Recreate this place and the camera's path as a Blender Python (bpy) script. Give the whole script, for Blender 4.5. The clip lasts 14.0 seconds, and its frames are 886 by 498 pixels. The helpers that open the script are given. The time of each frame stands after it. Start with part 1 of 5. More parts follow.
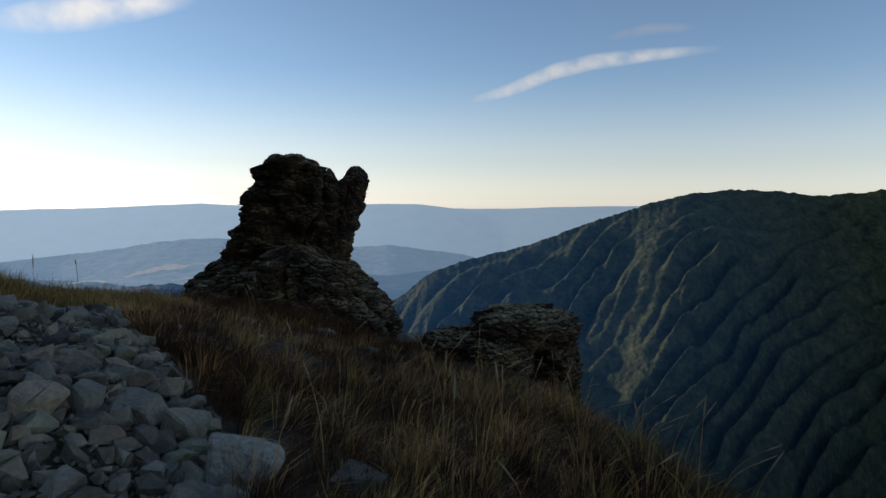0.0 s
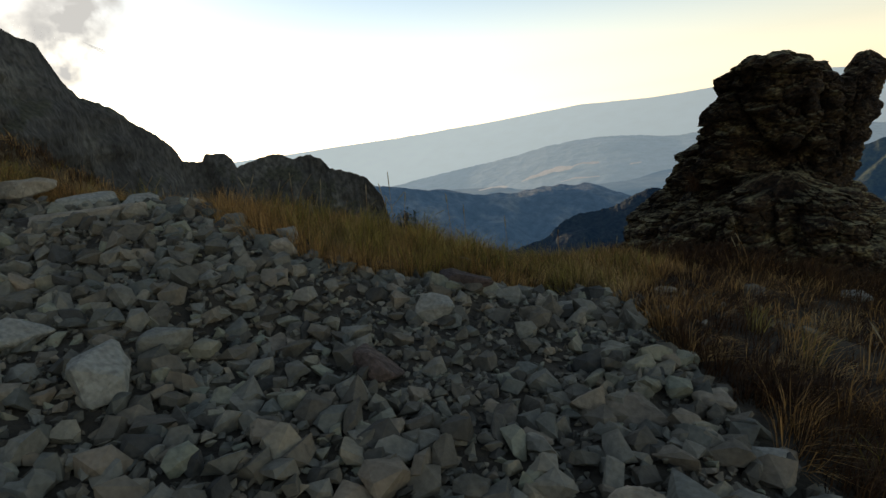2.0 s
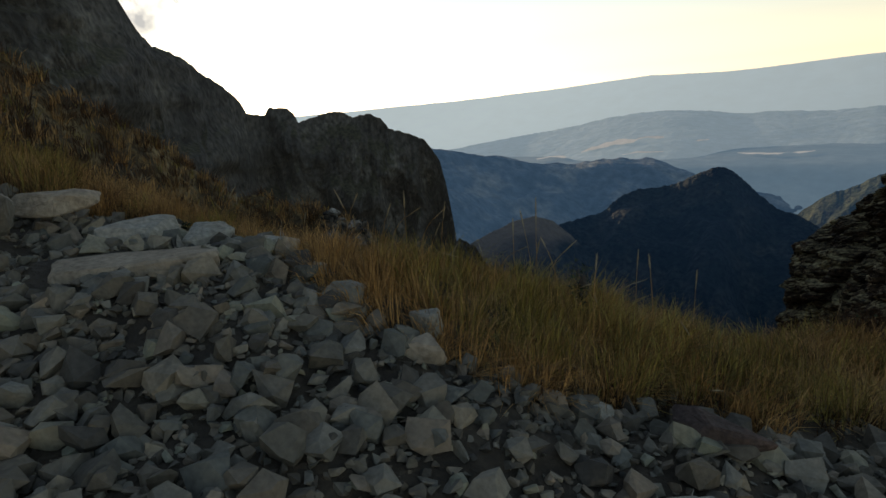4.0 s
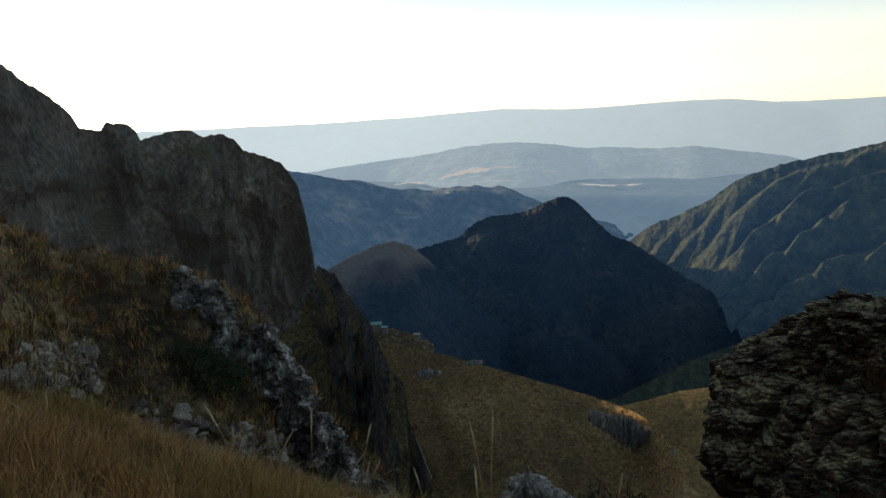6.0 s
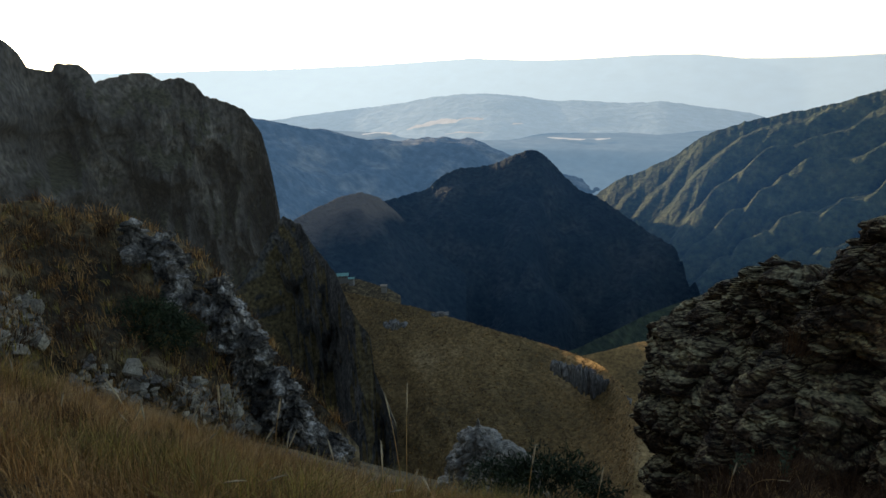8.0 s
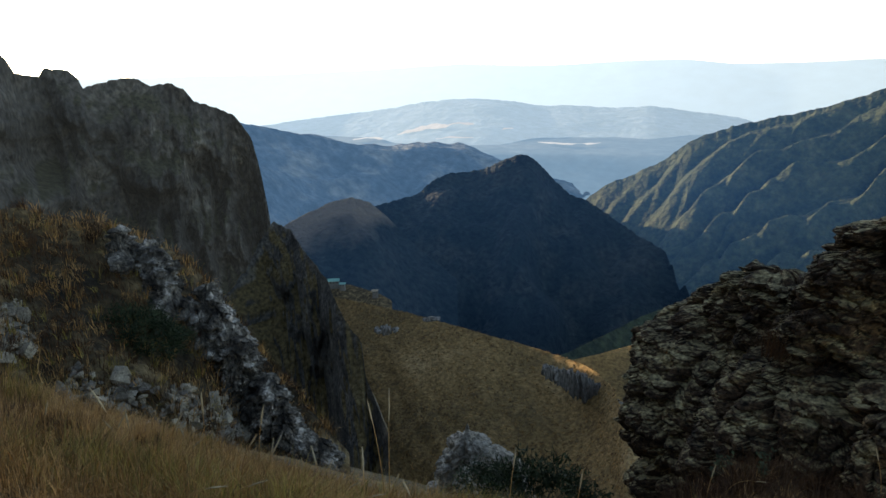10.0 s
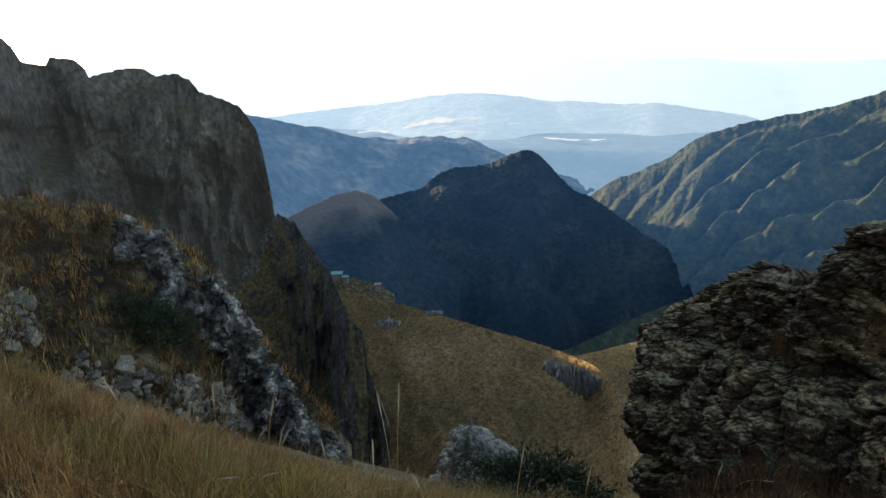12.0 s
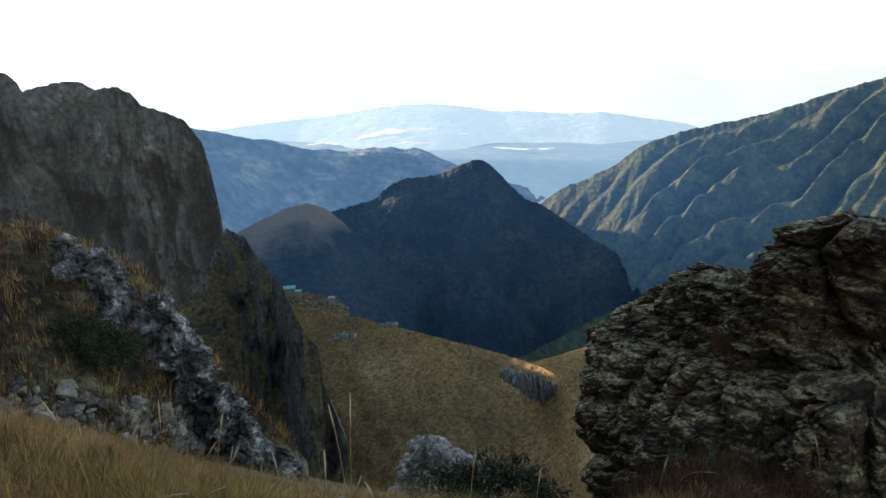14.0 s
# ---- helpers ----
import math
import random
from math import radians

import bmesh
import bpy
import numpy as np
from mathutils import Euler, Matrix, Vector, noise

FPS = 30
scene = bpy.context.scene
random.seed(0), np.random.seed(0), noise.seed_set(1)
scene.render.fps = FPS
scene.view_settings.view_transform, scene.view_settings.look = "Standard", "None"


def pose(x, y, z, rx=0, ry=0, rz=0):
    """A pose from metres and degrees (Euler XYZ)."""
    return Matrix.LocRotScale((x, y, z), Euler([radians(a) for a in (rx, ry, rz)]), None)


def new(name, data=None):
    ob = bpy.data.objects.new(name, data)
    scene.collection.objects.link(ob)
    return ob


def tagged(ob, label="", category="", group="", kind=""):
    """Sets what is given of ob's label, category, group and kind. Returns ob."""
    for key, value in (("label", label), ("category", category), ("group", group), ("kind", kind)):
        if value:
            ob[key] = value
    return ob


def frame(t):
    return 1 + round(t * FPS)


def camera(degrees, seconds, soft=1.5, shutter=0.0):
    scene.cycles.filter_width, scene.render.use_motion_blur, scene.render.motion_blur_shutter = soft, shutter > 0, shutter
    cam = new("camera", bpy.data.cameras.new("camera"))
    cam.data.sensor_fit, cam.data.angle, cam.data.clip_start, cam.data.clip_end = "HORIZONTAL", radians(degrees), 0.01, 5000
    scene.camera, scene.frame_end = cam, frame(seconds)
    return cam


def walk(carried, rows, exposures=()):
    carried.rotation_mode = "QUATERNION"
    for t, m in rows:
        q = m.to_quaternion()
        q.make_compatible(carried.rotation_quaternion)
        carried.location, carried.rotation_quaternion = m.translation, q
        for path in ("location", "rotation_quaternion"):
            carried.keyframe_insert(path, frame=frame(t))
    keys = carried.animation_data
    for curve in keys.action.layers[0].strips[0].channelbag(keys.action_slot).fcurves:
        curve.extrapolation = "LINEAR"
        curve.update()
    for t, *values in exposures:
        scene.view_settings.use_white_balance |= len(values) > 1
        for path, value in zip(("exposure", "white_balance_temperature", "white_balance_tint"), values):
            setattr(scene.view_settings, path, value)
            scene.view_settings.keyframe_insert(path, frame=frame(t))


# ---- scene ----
# ---- camera ----
cam = camera(71.27, 14.0, soft=1.5)
PATH = [
    (0.0, -0.000, -0.000, 0.000, 0.00, -4.14, -0.18), (0.5, -0.082, 0.446, 0.015, 11.39, -12.86, -0.51),
    (1.0, -0.383, 0.577, 0.114, 28.21, -7.93, 7.29), (1.5, -0.923, 0.765, 0.192, 30.63, -14.12, 1.20),
    (2.0, -1.171, 0.982, 0.404, 33.80, -11.39, 8.21), (2.5, -1.437, 1.305, 0.636, 43.30, -8.93, 11.31),
    (2.7, -1.555, 1.361, 0.628, 45.56, -9.61, 11.76), (4.8, -3.303, 2.208, 1.210, 32.87, -19.45, -0.60),
    (5.0, -3.408, 2.259, 1.365, 30.48, -22.49, 0.28), (5.5, -3.607, 2.503, 1.529, 30.06, -21.46, 4.14),
    (6.0, -3.766, 2.825, 1.540, 26.60, -12.58, 2.47), (6.5, -3.825, 2.695, 1.563, 29.71, -13.68, 3.57),
    (7.0, -3.741, 2.954, 1.566, 30.44, -18.15, 2.19), (7.5, -3.651, 3.041, 1.637, 29.54, -17.54, 3.27),
    (8.0, -3.568, 3.027, 1.615, 23.88, -17.11, 1.05), (8.5, -3.519, 2.986, 1.641, 17.98, -16.82, 0.15),
    (9.0, -3.478, 3.021, 1.640, 18.72, -17.69, 1.57), (9.2, -3.491, 3.017, 1.648, 21.34, -16.32, 2.81),
    (11.5, -3.503, 2.996, 1.642, 23.18, -17.27, -0.22), (12.0, -3.539, 2.990, 1.647, 23.55, -17.20, 0.38),
    (12.5, -3.531, 2.944, 1.661, 23.34, -16.85, 0.15), (13.0, -3.519, 2.966, 1.655, 22.25, -16.85, 0.94),
    (13.5, -3.472, 3.021, 1.640, 18.37, -16.69, 1.02), (14.0, -3.486, 2.951, 1.651, 19.01, -16.27, 0.63),
]
EXPOSURE = [(0.0, -0.7, 6200, 10), (0.5, -0.4, 6800, 10), (1.0, -0.3, 7700, 10), (1.5, -0.35, 8100, 10), (2.0, -0.38, 8200, 10), (2.7, -0.75, 8200, 10), (4.8, -0.3, 7800, 10), (5.0, -0.15, 7700, 10),
            (5.5, 1.7, 7700, 10), (6.0, 0.0, 7900, 10), (6.5, -0.7, 7900, 10), (7.0, 0.1, 7700, 10), (7.5, 0.95, 7600, 10), (8.0, 0.32, 7600, 10), (8.5, 0.7, 7500, 10), (9.0, 0.7, 7500, 10), (11.5, 0.8, 7500, 10), (12.5, 1.1, 7400, 10), (14.0, 1.15, 7400, 10)]
walk(cam, [(t, pose(x, y, z, 90 + pitch, roll, yaw)) for t, x, y, z, yaw, pitch, roll in PATH], EXPOSURE)

# ---- sky and sun ----
SUN_AZ, SUN_EL = 68.8, 10.9
world = bpy.data.worlds.new("sky")
scene.world = world
world.use_nodes = True
wn = world.node_tree.nodes
sky = wn.new("ShaderNodeTexSky")
sky.sky_type, sky.sun_disc = "NISHITA", False
sky.sun_elevation, sky.sun_rotation = radians(SUN_EL), radians(360 - SUN_AZ)
sky.altitude, sky.air_density, sky.dust_density, sky.ozone_density = 1400, 0.9, 0.5, 1.5
clear, hazy = wn.new("ShaderNodeHueSaturation"), wn.new("ShaderNodeHueSaturation")
clear.inputs["Saturation"].default_value, hazy.inputs["Saturation"].default_value = 0.95, 0.30
coord, split, low, both = wn.new("ShaderNodeTexCoord"), wn.new("ShaderNodeSeparateXYZ"), wn.new("ShaderNodeMapRange"), wn.new("ShaderNodeMix")
low.interpolation_type = "SMOOTHSTEP"  # whitish haze along the horizon
low.inputs[1].default_value, low.inputs[2].default_value, low.inputs[3].default_value, low.inputs[4].default_value = -0.02, 0.22, 1.0, 0.0
both.data_type = "RGBA"
wl = world.node_tree.links
wl.new(coord.outputs["Generated"], split.inputs[0])
wl.new(split.outputs[2], low.inputs[0])
wl.new(sky.outputs[0], clear.inputs["Color"])
wl.new(sky.outputs[0], hazy.inputs["Color"])
wl.new(low.outputs[0], both.inputs[0])
wl.new(clear.outputs[0], both.inputs[6])
warm = wn.new("ShaderNodeMix")  # warm evening haze
warm.data_type, warm.blend_type = "RGBA", "MULTIPLY"
warm.inputs[0].default_value, warm.inputs[7].default_value = 1.0, (1.05, 0.99, 0.92, 1)
wl.new(hazy.outputs[0], warm.inputs[6])
wl.new(warm.outputs[2], both.inputs[7])
wl.new(both.outputs[2], wn["Background"].inputs[0])
wn["Background"].inputs[1].default_value = 0.25
sun = new("sun", bpy.data.lights.new("sun", "SUN"))
sun.data.energy, sun.data.angle, sun.data.color = 5.0, radians(0.6), (1.0, 0.86, 0.66)
SUN_DIR = Vector((-math.sin(radians(SUN_AZ)) * math.cos(radians(SUN_EL)), math.cos(radians(SUN_AZ)) * math.cos(radians(SUN_EL)), math.sin(radians(SUN_EL))))
sun.matrix_world = Matrix.Translation((-60, 30, 60)) @ (-SUN_DIR).to_track_quat("-Z", "Y").to_matrix().to_4x4()


# ---- materials ----
def surface(name, cols, scale, rough=0.9, bump=0.4, bump_scale=20.0, fine=None, speck=0.35, spread=1.0,
            flat=None, flat_from=0.6, flat_to=0.85, island=0.0, each=0.0, glow=None, stretch=(1, 1, 1), streak=None, palette=None, cap=None, sunward=0.0, veil=None):
    """Noise-mottled rough surface. cols: colours along the coarse noise; flat: colour of the level parts;
    island / each: lightness spread by piece; glow: distance haze painted onto the surface as emission."""
    m = bpy.data.materials.new(name)
    m.use_nodes = True
    nt = m.node_tree
    N, L = nt.nodes, nt.links
    bsdf = N["Principled BSDF"]
    bsdf.inputs["Roughness"].default_value = rough
    bsdf.inputs["Specular IOR Level"].default_value = 0.25
    geo = N.new("ShaderNodeNewGeometry")
    mp = N.new("ShaderNodeMapping")
    mp.inputs["Scale"].default_value = stretch
    L.new(geo.outputs["Position"], mp.inputs[0])
    n1 = N.new("ShaderNodeTexNoise")
    n1.inputs["Scale"].default_value, n1.inputs["Detail"].default_value, n1.inputs["Roughness"].default_value = scale, 8, 0.62
    L.new(mp.outputs[0], n1.inputs["Vector"])
    ramp = N.new("ShaderNodeValToRGB")
    el = ramp.color_ramp.elements
    while len(el) < len(cols):
        el.new(0.5)
    for i, c in enumerate(cols):
        el[i].position = 0.5 + spread * (i / max(1, len(cols) - 1) - 0.5) * 0.5
        el[i].color = (*c, 1)
    L.new(n1.outputs[0], ramp.inputs[0])
    col = ramp.outputs[0]

    def mix(kind, fac, a, b):
        x = N.new("ShaderNodeMix")
        x.data_type, x.blend_type = "RGBA", kind
        for sock, v in ((x.inputs[0], fac), (x.inputs[6], a), (x.inputs[7], b)):
            if isinstance(v, (int, float)):
                sock.default_value = v
            elif isinstance(v, tuple):
                sock.default_value = (*v, 1)
            else:
                L.new(v, sock)
        return x.outputs[2]

    def rerange(v, a, b, c, d):
        r = N.new("ShaderNodeMapRange")
        for i, q in enumerate((a, b, c, d)):
            r.inputs[i + 1].default_value = q
        L.new(v, r.inputs[0])
        return r.outputs[0]

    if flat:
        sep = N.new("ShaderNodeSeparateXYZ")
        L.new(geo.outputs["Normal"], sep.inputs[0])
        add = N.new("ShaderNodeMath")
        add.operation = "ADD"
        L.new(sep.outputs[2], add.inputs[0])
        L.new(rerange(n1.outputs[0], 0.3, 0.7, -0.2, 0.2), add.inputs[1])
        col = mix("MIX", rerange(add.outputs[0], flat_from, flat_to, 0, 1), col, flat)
    n2 = N.new("ShaderNodeTexNoise")
    n2.inputs["Scale"].default_value, n2.inputs["Detail"].default_value = fine or scale * 9, 6
    L.new(mp.outputs[0], n2.inputs["Vector"])
    col = mix("MULTIPLY", 1.0, col, mix("MIX", rerange(n2.outputs[0], 0.3, 0.7, 0, 1), (1 - speck,) * 3, (1 + speck,) * 3))
    if palette:
        rp = N.new("ShaderNodeValToRGB")
        pe = rp.color_ramp.elements
        while len(pe) < len(palette):
            pe.new(0.5)
        for i, c in enumerate(palette):
            pe[i].position, pe[i].color = i / (len(palette) - 1), (*c, 1)
        L.new(geo.outputs["Random Per Island"] if island else N.new("ShaderNodeObjectInfo").outputs["Random"], rp.inputs[0])
        col = mix("MULTIPLY", 1.0, col, rp.outputs[0])
    if cap:
        sp = N.new("ShaderNodeSeparateXYZ")
        L.new(geo.outputs["Position"], sp.inputs[0])
        ad = N.new("ShaderNodeMath")
        ad.operation = "ADD"
        L.new(sp.outputs[2], ad.inputs[0])
        L.new(rerange(n1.outputs[0], 0.3, 0.7, -cap[3], cap[3]), ad.inputs[1])
        col = mix("MIX", rerange(ad.outputs[0], cap[1], cap[2], 0, 1), col, cap[0])
    if streak:
        n3 = N.new("ShaderNodeTexVoronoi")
        n3.inputs["Scale"].default_value = streak[1]
        L.new(mp.outputs[0], n3.inputs["Vector"])
        col = mix("MIX", rerange(n3.outputs[0], 0.0, streak[2], 1, 0), col, streak[0])
    if island or each:
        src = geo.outputs["Random Per Island"] if island else N.new("ShaderNodeObjectInfo").outputs["Random"]
        k = island or each
        col = mix("MULTIPLY", 1.0, col, mix("MIX", src, (1 - k, 1 - k, 1 - k * 0.9), (1 + k, 1 + k * 0.95, 1 + k * 0.75)))
    L.new(col, bsdf.inputs["Base Color"])
    if bump:
        bp = N.new("ShaderNodeBump")
        nb = N.new("ShaderNodeTexNoise")
        nb.inputs["Scale"].default_value, nb.inputs["Detail"].default_value = bump_scale, 8
        L.new(mp.outputs[0], nb.inputs["Vector"])
        L.new(nb.outputs[0], bp.inputs["Height"])
        bp.inputs["Strength"].default_value, bp.inputs["Distance"].default_value = bump, 1.0 / bump_scale
        L.new(bp.outputs[0], bsdf.inputs["Normal"])
    # no real haze in the air: its light is emitted by the surface
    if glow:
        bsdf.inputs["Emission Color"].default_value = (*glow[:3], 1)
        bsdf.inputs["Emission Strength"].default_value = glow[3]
        if veil:  # painted haze: emission thins out away from the low sun
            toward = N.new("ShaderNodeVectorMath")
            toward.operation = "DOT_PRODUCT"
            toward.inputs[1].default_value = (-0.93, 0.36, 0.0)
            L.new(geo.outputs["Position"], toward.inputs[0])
            height, lit = N.new("ShaderNodeSeparateXYZ"), N.new("ShaderNodeMath")  # and valley shade is put in: emission fades with depth
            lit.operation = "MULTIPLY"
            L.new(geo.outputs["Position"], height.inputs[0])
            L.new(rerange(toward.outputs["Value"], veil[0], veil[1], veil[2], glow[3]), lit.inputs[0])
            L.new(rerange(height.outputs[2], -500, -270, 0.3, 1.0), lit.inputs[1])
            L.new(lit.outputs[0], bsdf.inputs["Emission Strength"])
        if sunward:  # painted haze: emission rises towards the low sun
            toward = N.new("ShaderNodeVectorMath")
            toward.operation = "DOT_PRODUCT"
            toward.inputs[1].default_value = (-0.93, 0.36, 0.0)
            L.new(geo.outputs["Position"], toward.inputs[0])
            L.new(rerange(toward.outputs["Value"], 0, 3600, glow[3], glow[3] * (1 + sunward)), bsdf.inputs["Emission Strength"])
    return m


M_SOIL = surface("soil", [(0.035, 0.028, 0.02), (0.07, 0.055, 0.038), (0.10, 0.075, 0.05)], 1.2, bump=0.8, bump_scale=30)
M_STONE = surface("scree_stone", [(0.084, 0.081, 0.073), (0.178, 0.166, 0.143), (0.222, 0.19, 0.15)], 5, rough=0.85, bump=0.3, bump_scale=45, island=0.5, speck=0.18, palette=[(0.72, 0.72, 0.64), (1.2, 1.06, 0.84), (0.88, 0.93, 0.86), (1.4, 1.34, 1.2), (0.62, 0.58, 0.52), (1.15, 0.97, 0.82), (1.0, 1.06, 0.9)])
M_STONE_EACH = surface("rubble_stone", [(0.09, 0.088, 0.080), (0.185, 0.174, 0.152), (0.23, 0.198, 0.156)], 5, rough=0.85, bump=0.35, bump_scale=40, each=0.25, speck=0.2, palette=[(0.72, 0.72, 0.64), (1.2, 1.06, 0.84), (0.88, 0.93, 0.86), (1.4, 1.34, 1.2), (0.62, 0.58, 0.52), (1.15, 0.97, 0.82), (1.0, 1.06, 0.9)])
M_PALE = surface("pale_stone", [(0.20, 0.185, 0.145), (0.33, 0.305, 0.245), (0.29, 0.245, 0.18)], 4, rough=0.85, bump=0.6, bump_scale=35, speck=0.3)
M_SLAB = surface("slab_stone", [(0.24, 0.185, 0.125), (0.37, 0.29, 0.20), (0.44, 0.36, 0.265)], 3, rough=0.85, bump=0.6, bump_scale=30, speck=0.25)
M_RED = surface("reddish_stone", [(0.06, 0.042, 0.034), (0.11, 0.072, 0.055), (0.15, 0.105, 0.08)], 5, rough=0.85, bump=0.6, bump_scale=35)
# flat: lichen on level ledges, lightened further with painted sky light
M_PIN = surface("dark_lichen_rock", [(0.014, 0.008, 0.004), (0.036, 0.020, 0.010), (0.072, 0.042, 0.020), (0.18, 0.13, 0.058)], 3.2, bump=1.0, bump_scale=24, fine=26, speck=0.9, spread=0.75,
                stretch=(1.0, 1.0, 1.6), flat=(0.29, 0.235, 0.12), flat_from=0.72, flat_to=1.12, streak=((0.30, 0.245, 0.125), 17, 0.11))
M_RIB = surface("grey_lichen_rock", [(0.018, 0.015, 0.012), (0.064, 0.054, 0.042), (0.16, 0.138, 0.108), (0.46, 0.41, 0.34)], 2.6, bump=1.0, bump_scale=10, fine=14, speck=0.7, spread=0.62, stretch=(1.0, 1.0, 0.5))
M_RUBBLE = surface("hump_rubble", [(0.12, 0.10, 0.072), (0.23, 0.195, 0.145), (0.36, 0.31, 0.24)], 3.0, bump=0.6, bump_scale=20, speck=0.4, island=0.5)
M_CLIFF = surface("streaked_cliff", [(0.07, 0.064, 0.056), (0.145, 0.132, 0.115), (0.24, 0.22, 0.19)], 0.5, bump=1.0, bump_scale=2, fine=2, speck=0.5, stretch=(1, 1, 0.2))
M_WHITE = surface("quartz_rock", [(0.11, 0.092, 0.068), (0.26, 0.225, 0.175), (0.46, 0.41, 0.335)], 2.2, bump=1.0, bump_scale=9, fine=12, speck=0.6)
# crag: weak grey emission painted on as haze to lift its dark face
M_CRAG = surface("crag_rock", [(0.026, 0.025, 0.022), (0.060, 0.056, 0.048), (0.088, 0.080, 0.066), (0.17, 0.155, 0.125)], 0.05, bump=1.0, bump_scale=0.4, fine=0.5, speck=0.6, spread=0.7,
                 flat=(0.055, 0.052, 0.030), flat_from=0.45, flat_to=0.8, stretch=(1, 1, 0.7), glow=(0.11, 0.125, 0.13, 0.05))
M_SPURROCK = surface("spur_rock", [(0.050, 0.045, 0.040), (0.11, 0.10, 0.085), (0.24, 0.21, 0.17)], 0.09, bump=1.0, bump_scale=0.6, fine=0.8, speck=0.6, spread=0.75,
                     flat=(0.14, 0.10, 0.042), flat_from=0.30, flat_to=0.50)
M_GOLD = surface("dry_grass_slope", [(0.080, 0.056, 0.022), (0.175, 0.108, 0.040), (0.27, 0.162, 0.060), (0.36, 0.23, 0.10)], 0.022, bump=0.9, bump_scale=0.7, fine=0.45, speck=0.45, spread=1.0)
M_TURF = surface("dry_turf", [(0.022, 0.017, 0.010), (0.10, 0.068, 0.032), (0.27, 0.19, 0.09)], 0.45, bump=1.0, bump_scale=5, fine=5, speck=0.6, spread=0.65)
# woods: blue valley haze painted on as emission, faded by bearing and depth
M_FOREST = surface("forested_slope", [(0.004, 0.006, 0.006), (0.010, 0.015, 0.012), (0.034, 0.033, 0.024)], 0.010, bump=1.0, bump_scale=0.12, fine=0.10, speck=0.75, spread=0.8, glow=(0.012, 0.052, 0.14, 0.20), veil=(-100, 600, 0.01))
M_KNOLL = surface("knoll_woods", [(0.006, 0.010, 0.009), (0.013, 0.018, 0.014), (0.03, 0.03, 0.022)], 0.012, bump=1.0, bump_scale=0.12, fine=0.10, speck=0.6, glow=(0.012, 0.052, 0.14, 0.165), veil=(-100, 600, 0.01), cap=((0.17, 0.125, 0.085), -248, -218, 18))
# valley side: a trace of bluish haze painted in as emission
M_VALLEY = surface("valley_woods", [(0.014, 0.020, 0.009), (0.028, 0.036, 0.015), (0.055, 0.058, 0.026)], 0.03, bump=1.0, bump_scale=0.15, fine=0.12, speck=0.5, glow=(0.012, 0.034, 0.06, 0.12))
# blue haze over the shaded flanks is painted in as emission
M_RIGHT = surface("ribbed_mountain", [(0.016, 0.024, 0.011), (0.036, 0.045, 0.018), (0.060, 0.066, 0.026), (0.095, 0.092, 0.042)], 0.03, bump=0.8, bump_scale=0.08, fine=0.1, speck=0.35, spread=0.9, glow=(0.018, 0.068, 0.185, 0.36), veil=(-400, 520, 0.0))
# far layers: bluish distance haze painted in as each surface's own emission
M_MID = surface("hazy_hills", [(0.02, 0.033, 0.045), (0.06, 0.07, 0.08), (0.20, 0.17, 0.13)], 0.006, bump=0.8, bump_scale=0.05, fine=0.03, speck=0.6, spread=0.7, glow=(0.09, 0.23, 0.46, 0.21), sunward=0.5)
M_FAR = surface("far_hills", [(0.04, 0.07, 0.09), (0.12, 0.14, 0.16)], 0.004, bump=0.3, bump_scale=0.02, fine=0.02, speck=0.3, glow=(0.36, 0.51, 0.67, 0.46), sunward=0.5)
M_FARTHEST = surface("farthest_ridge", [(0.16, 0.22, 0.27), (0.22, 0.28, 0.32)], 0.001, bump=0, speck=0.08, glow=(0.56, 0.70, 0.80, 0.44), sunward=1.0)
# plain and fields: pale haze brightness put into their emission
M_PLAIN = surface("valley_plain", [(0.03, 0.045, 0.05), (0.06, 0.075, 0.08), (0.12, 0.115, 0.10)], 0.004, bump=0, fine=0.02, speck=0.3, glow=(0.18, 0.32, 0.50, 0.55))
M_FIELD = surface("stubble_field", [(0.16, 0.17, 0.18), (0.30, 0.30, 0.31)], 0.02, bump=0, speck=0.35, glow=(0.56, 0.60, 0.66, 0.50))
M_STRAW = surface("straw_blades", [(0.215, 0.103, 0.032), (0.41, 0.222, 0.078), (0.58, 0.385, 0.175)], 1.1, rough=0.75, bump=0, island=0.65, speck=0.15)
M_GREEN = surface("olive_blades", [(0.14, 0.105, 0.024), (0.27, 0.20, 0.048), (0.40, 0.30, 0.09)], 1.6, rough=0.75, bump=0, island=0.6, speck=0.15)
M_RUSSET = surface("russet_blades", [(0.034, 0.014, 0.006), (0.078, 0.035, 0.013), (0.145, 0.076, 0.031)], 1.0, rough=0.8, bump=0, island=0.6, speck=0.15)
M_PLUME = surface("seed_plume", [(0.30, 0.22, 0.12), (0.40, 0.31, 0.19)], 20, rough=0.9, bump=0, speck=0.2)
M_LEAF = surface("juniper_leaf", [(0.012, 0.02, 0.008), (0.03, 0.042, 0.016), (0.06, 0.07, 0.03)], 2, rough=0.8, bump=0, island=0.4)
M_TWIG = surface("dark_twig", [(0.05, 0.04, 0.03), (0.09, 0.07, 0.05)], 8, bump=0)
M_WALL = surface("grey_plaster", [(0.16, 0.15, 0.13), (0.22, 0.21, 0.19)], 0.5, bump=0)
M_ROOF = surface("green_sheet_roof", [(0.16, 0.36, 0.30), (0.22, 0.42, 0.36)], 0.5, bump=0)
M_GLASS = surface("dark_window", [(0.03, 0.035, 0.04), (0.05, 0.055, 0.06)], 1, rough=0.2, bump=0)

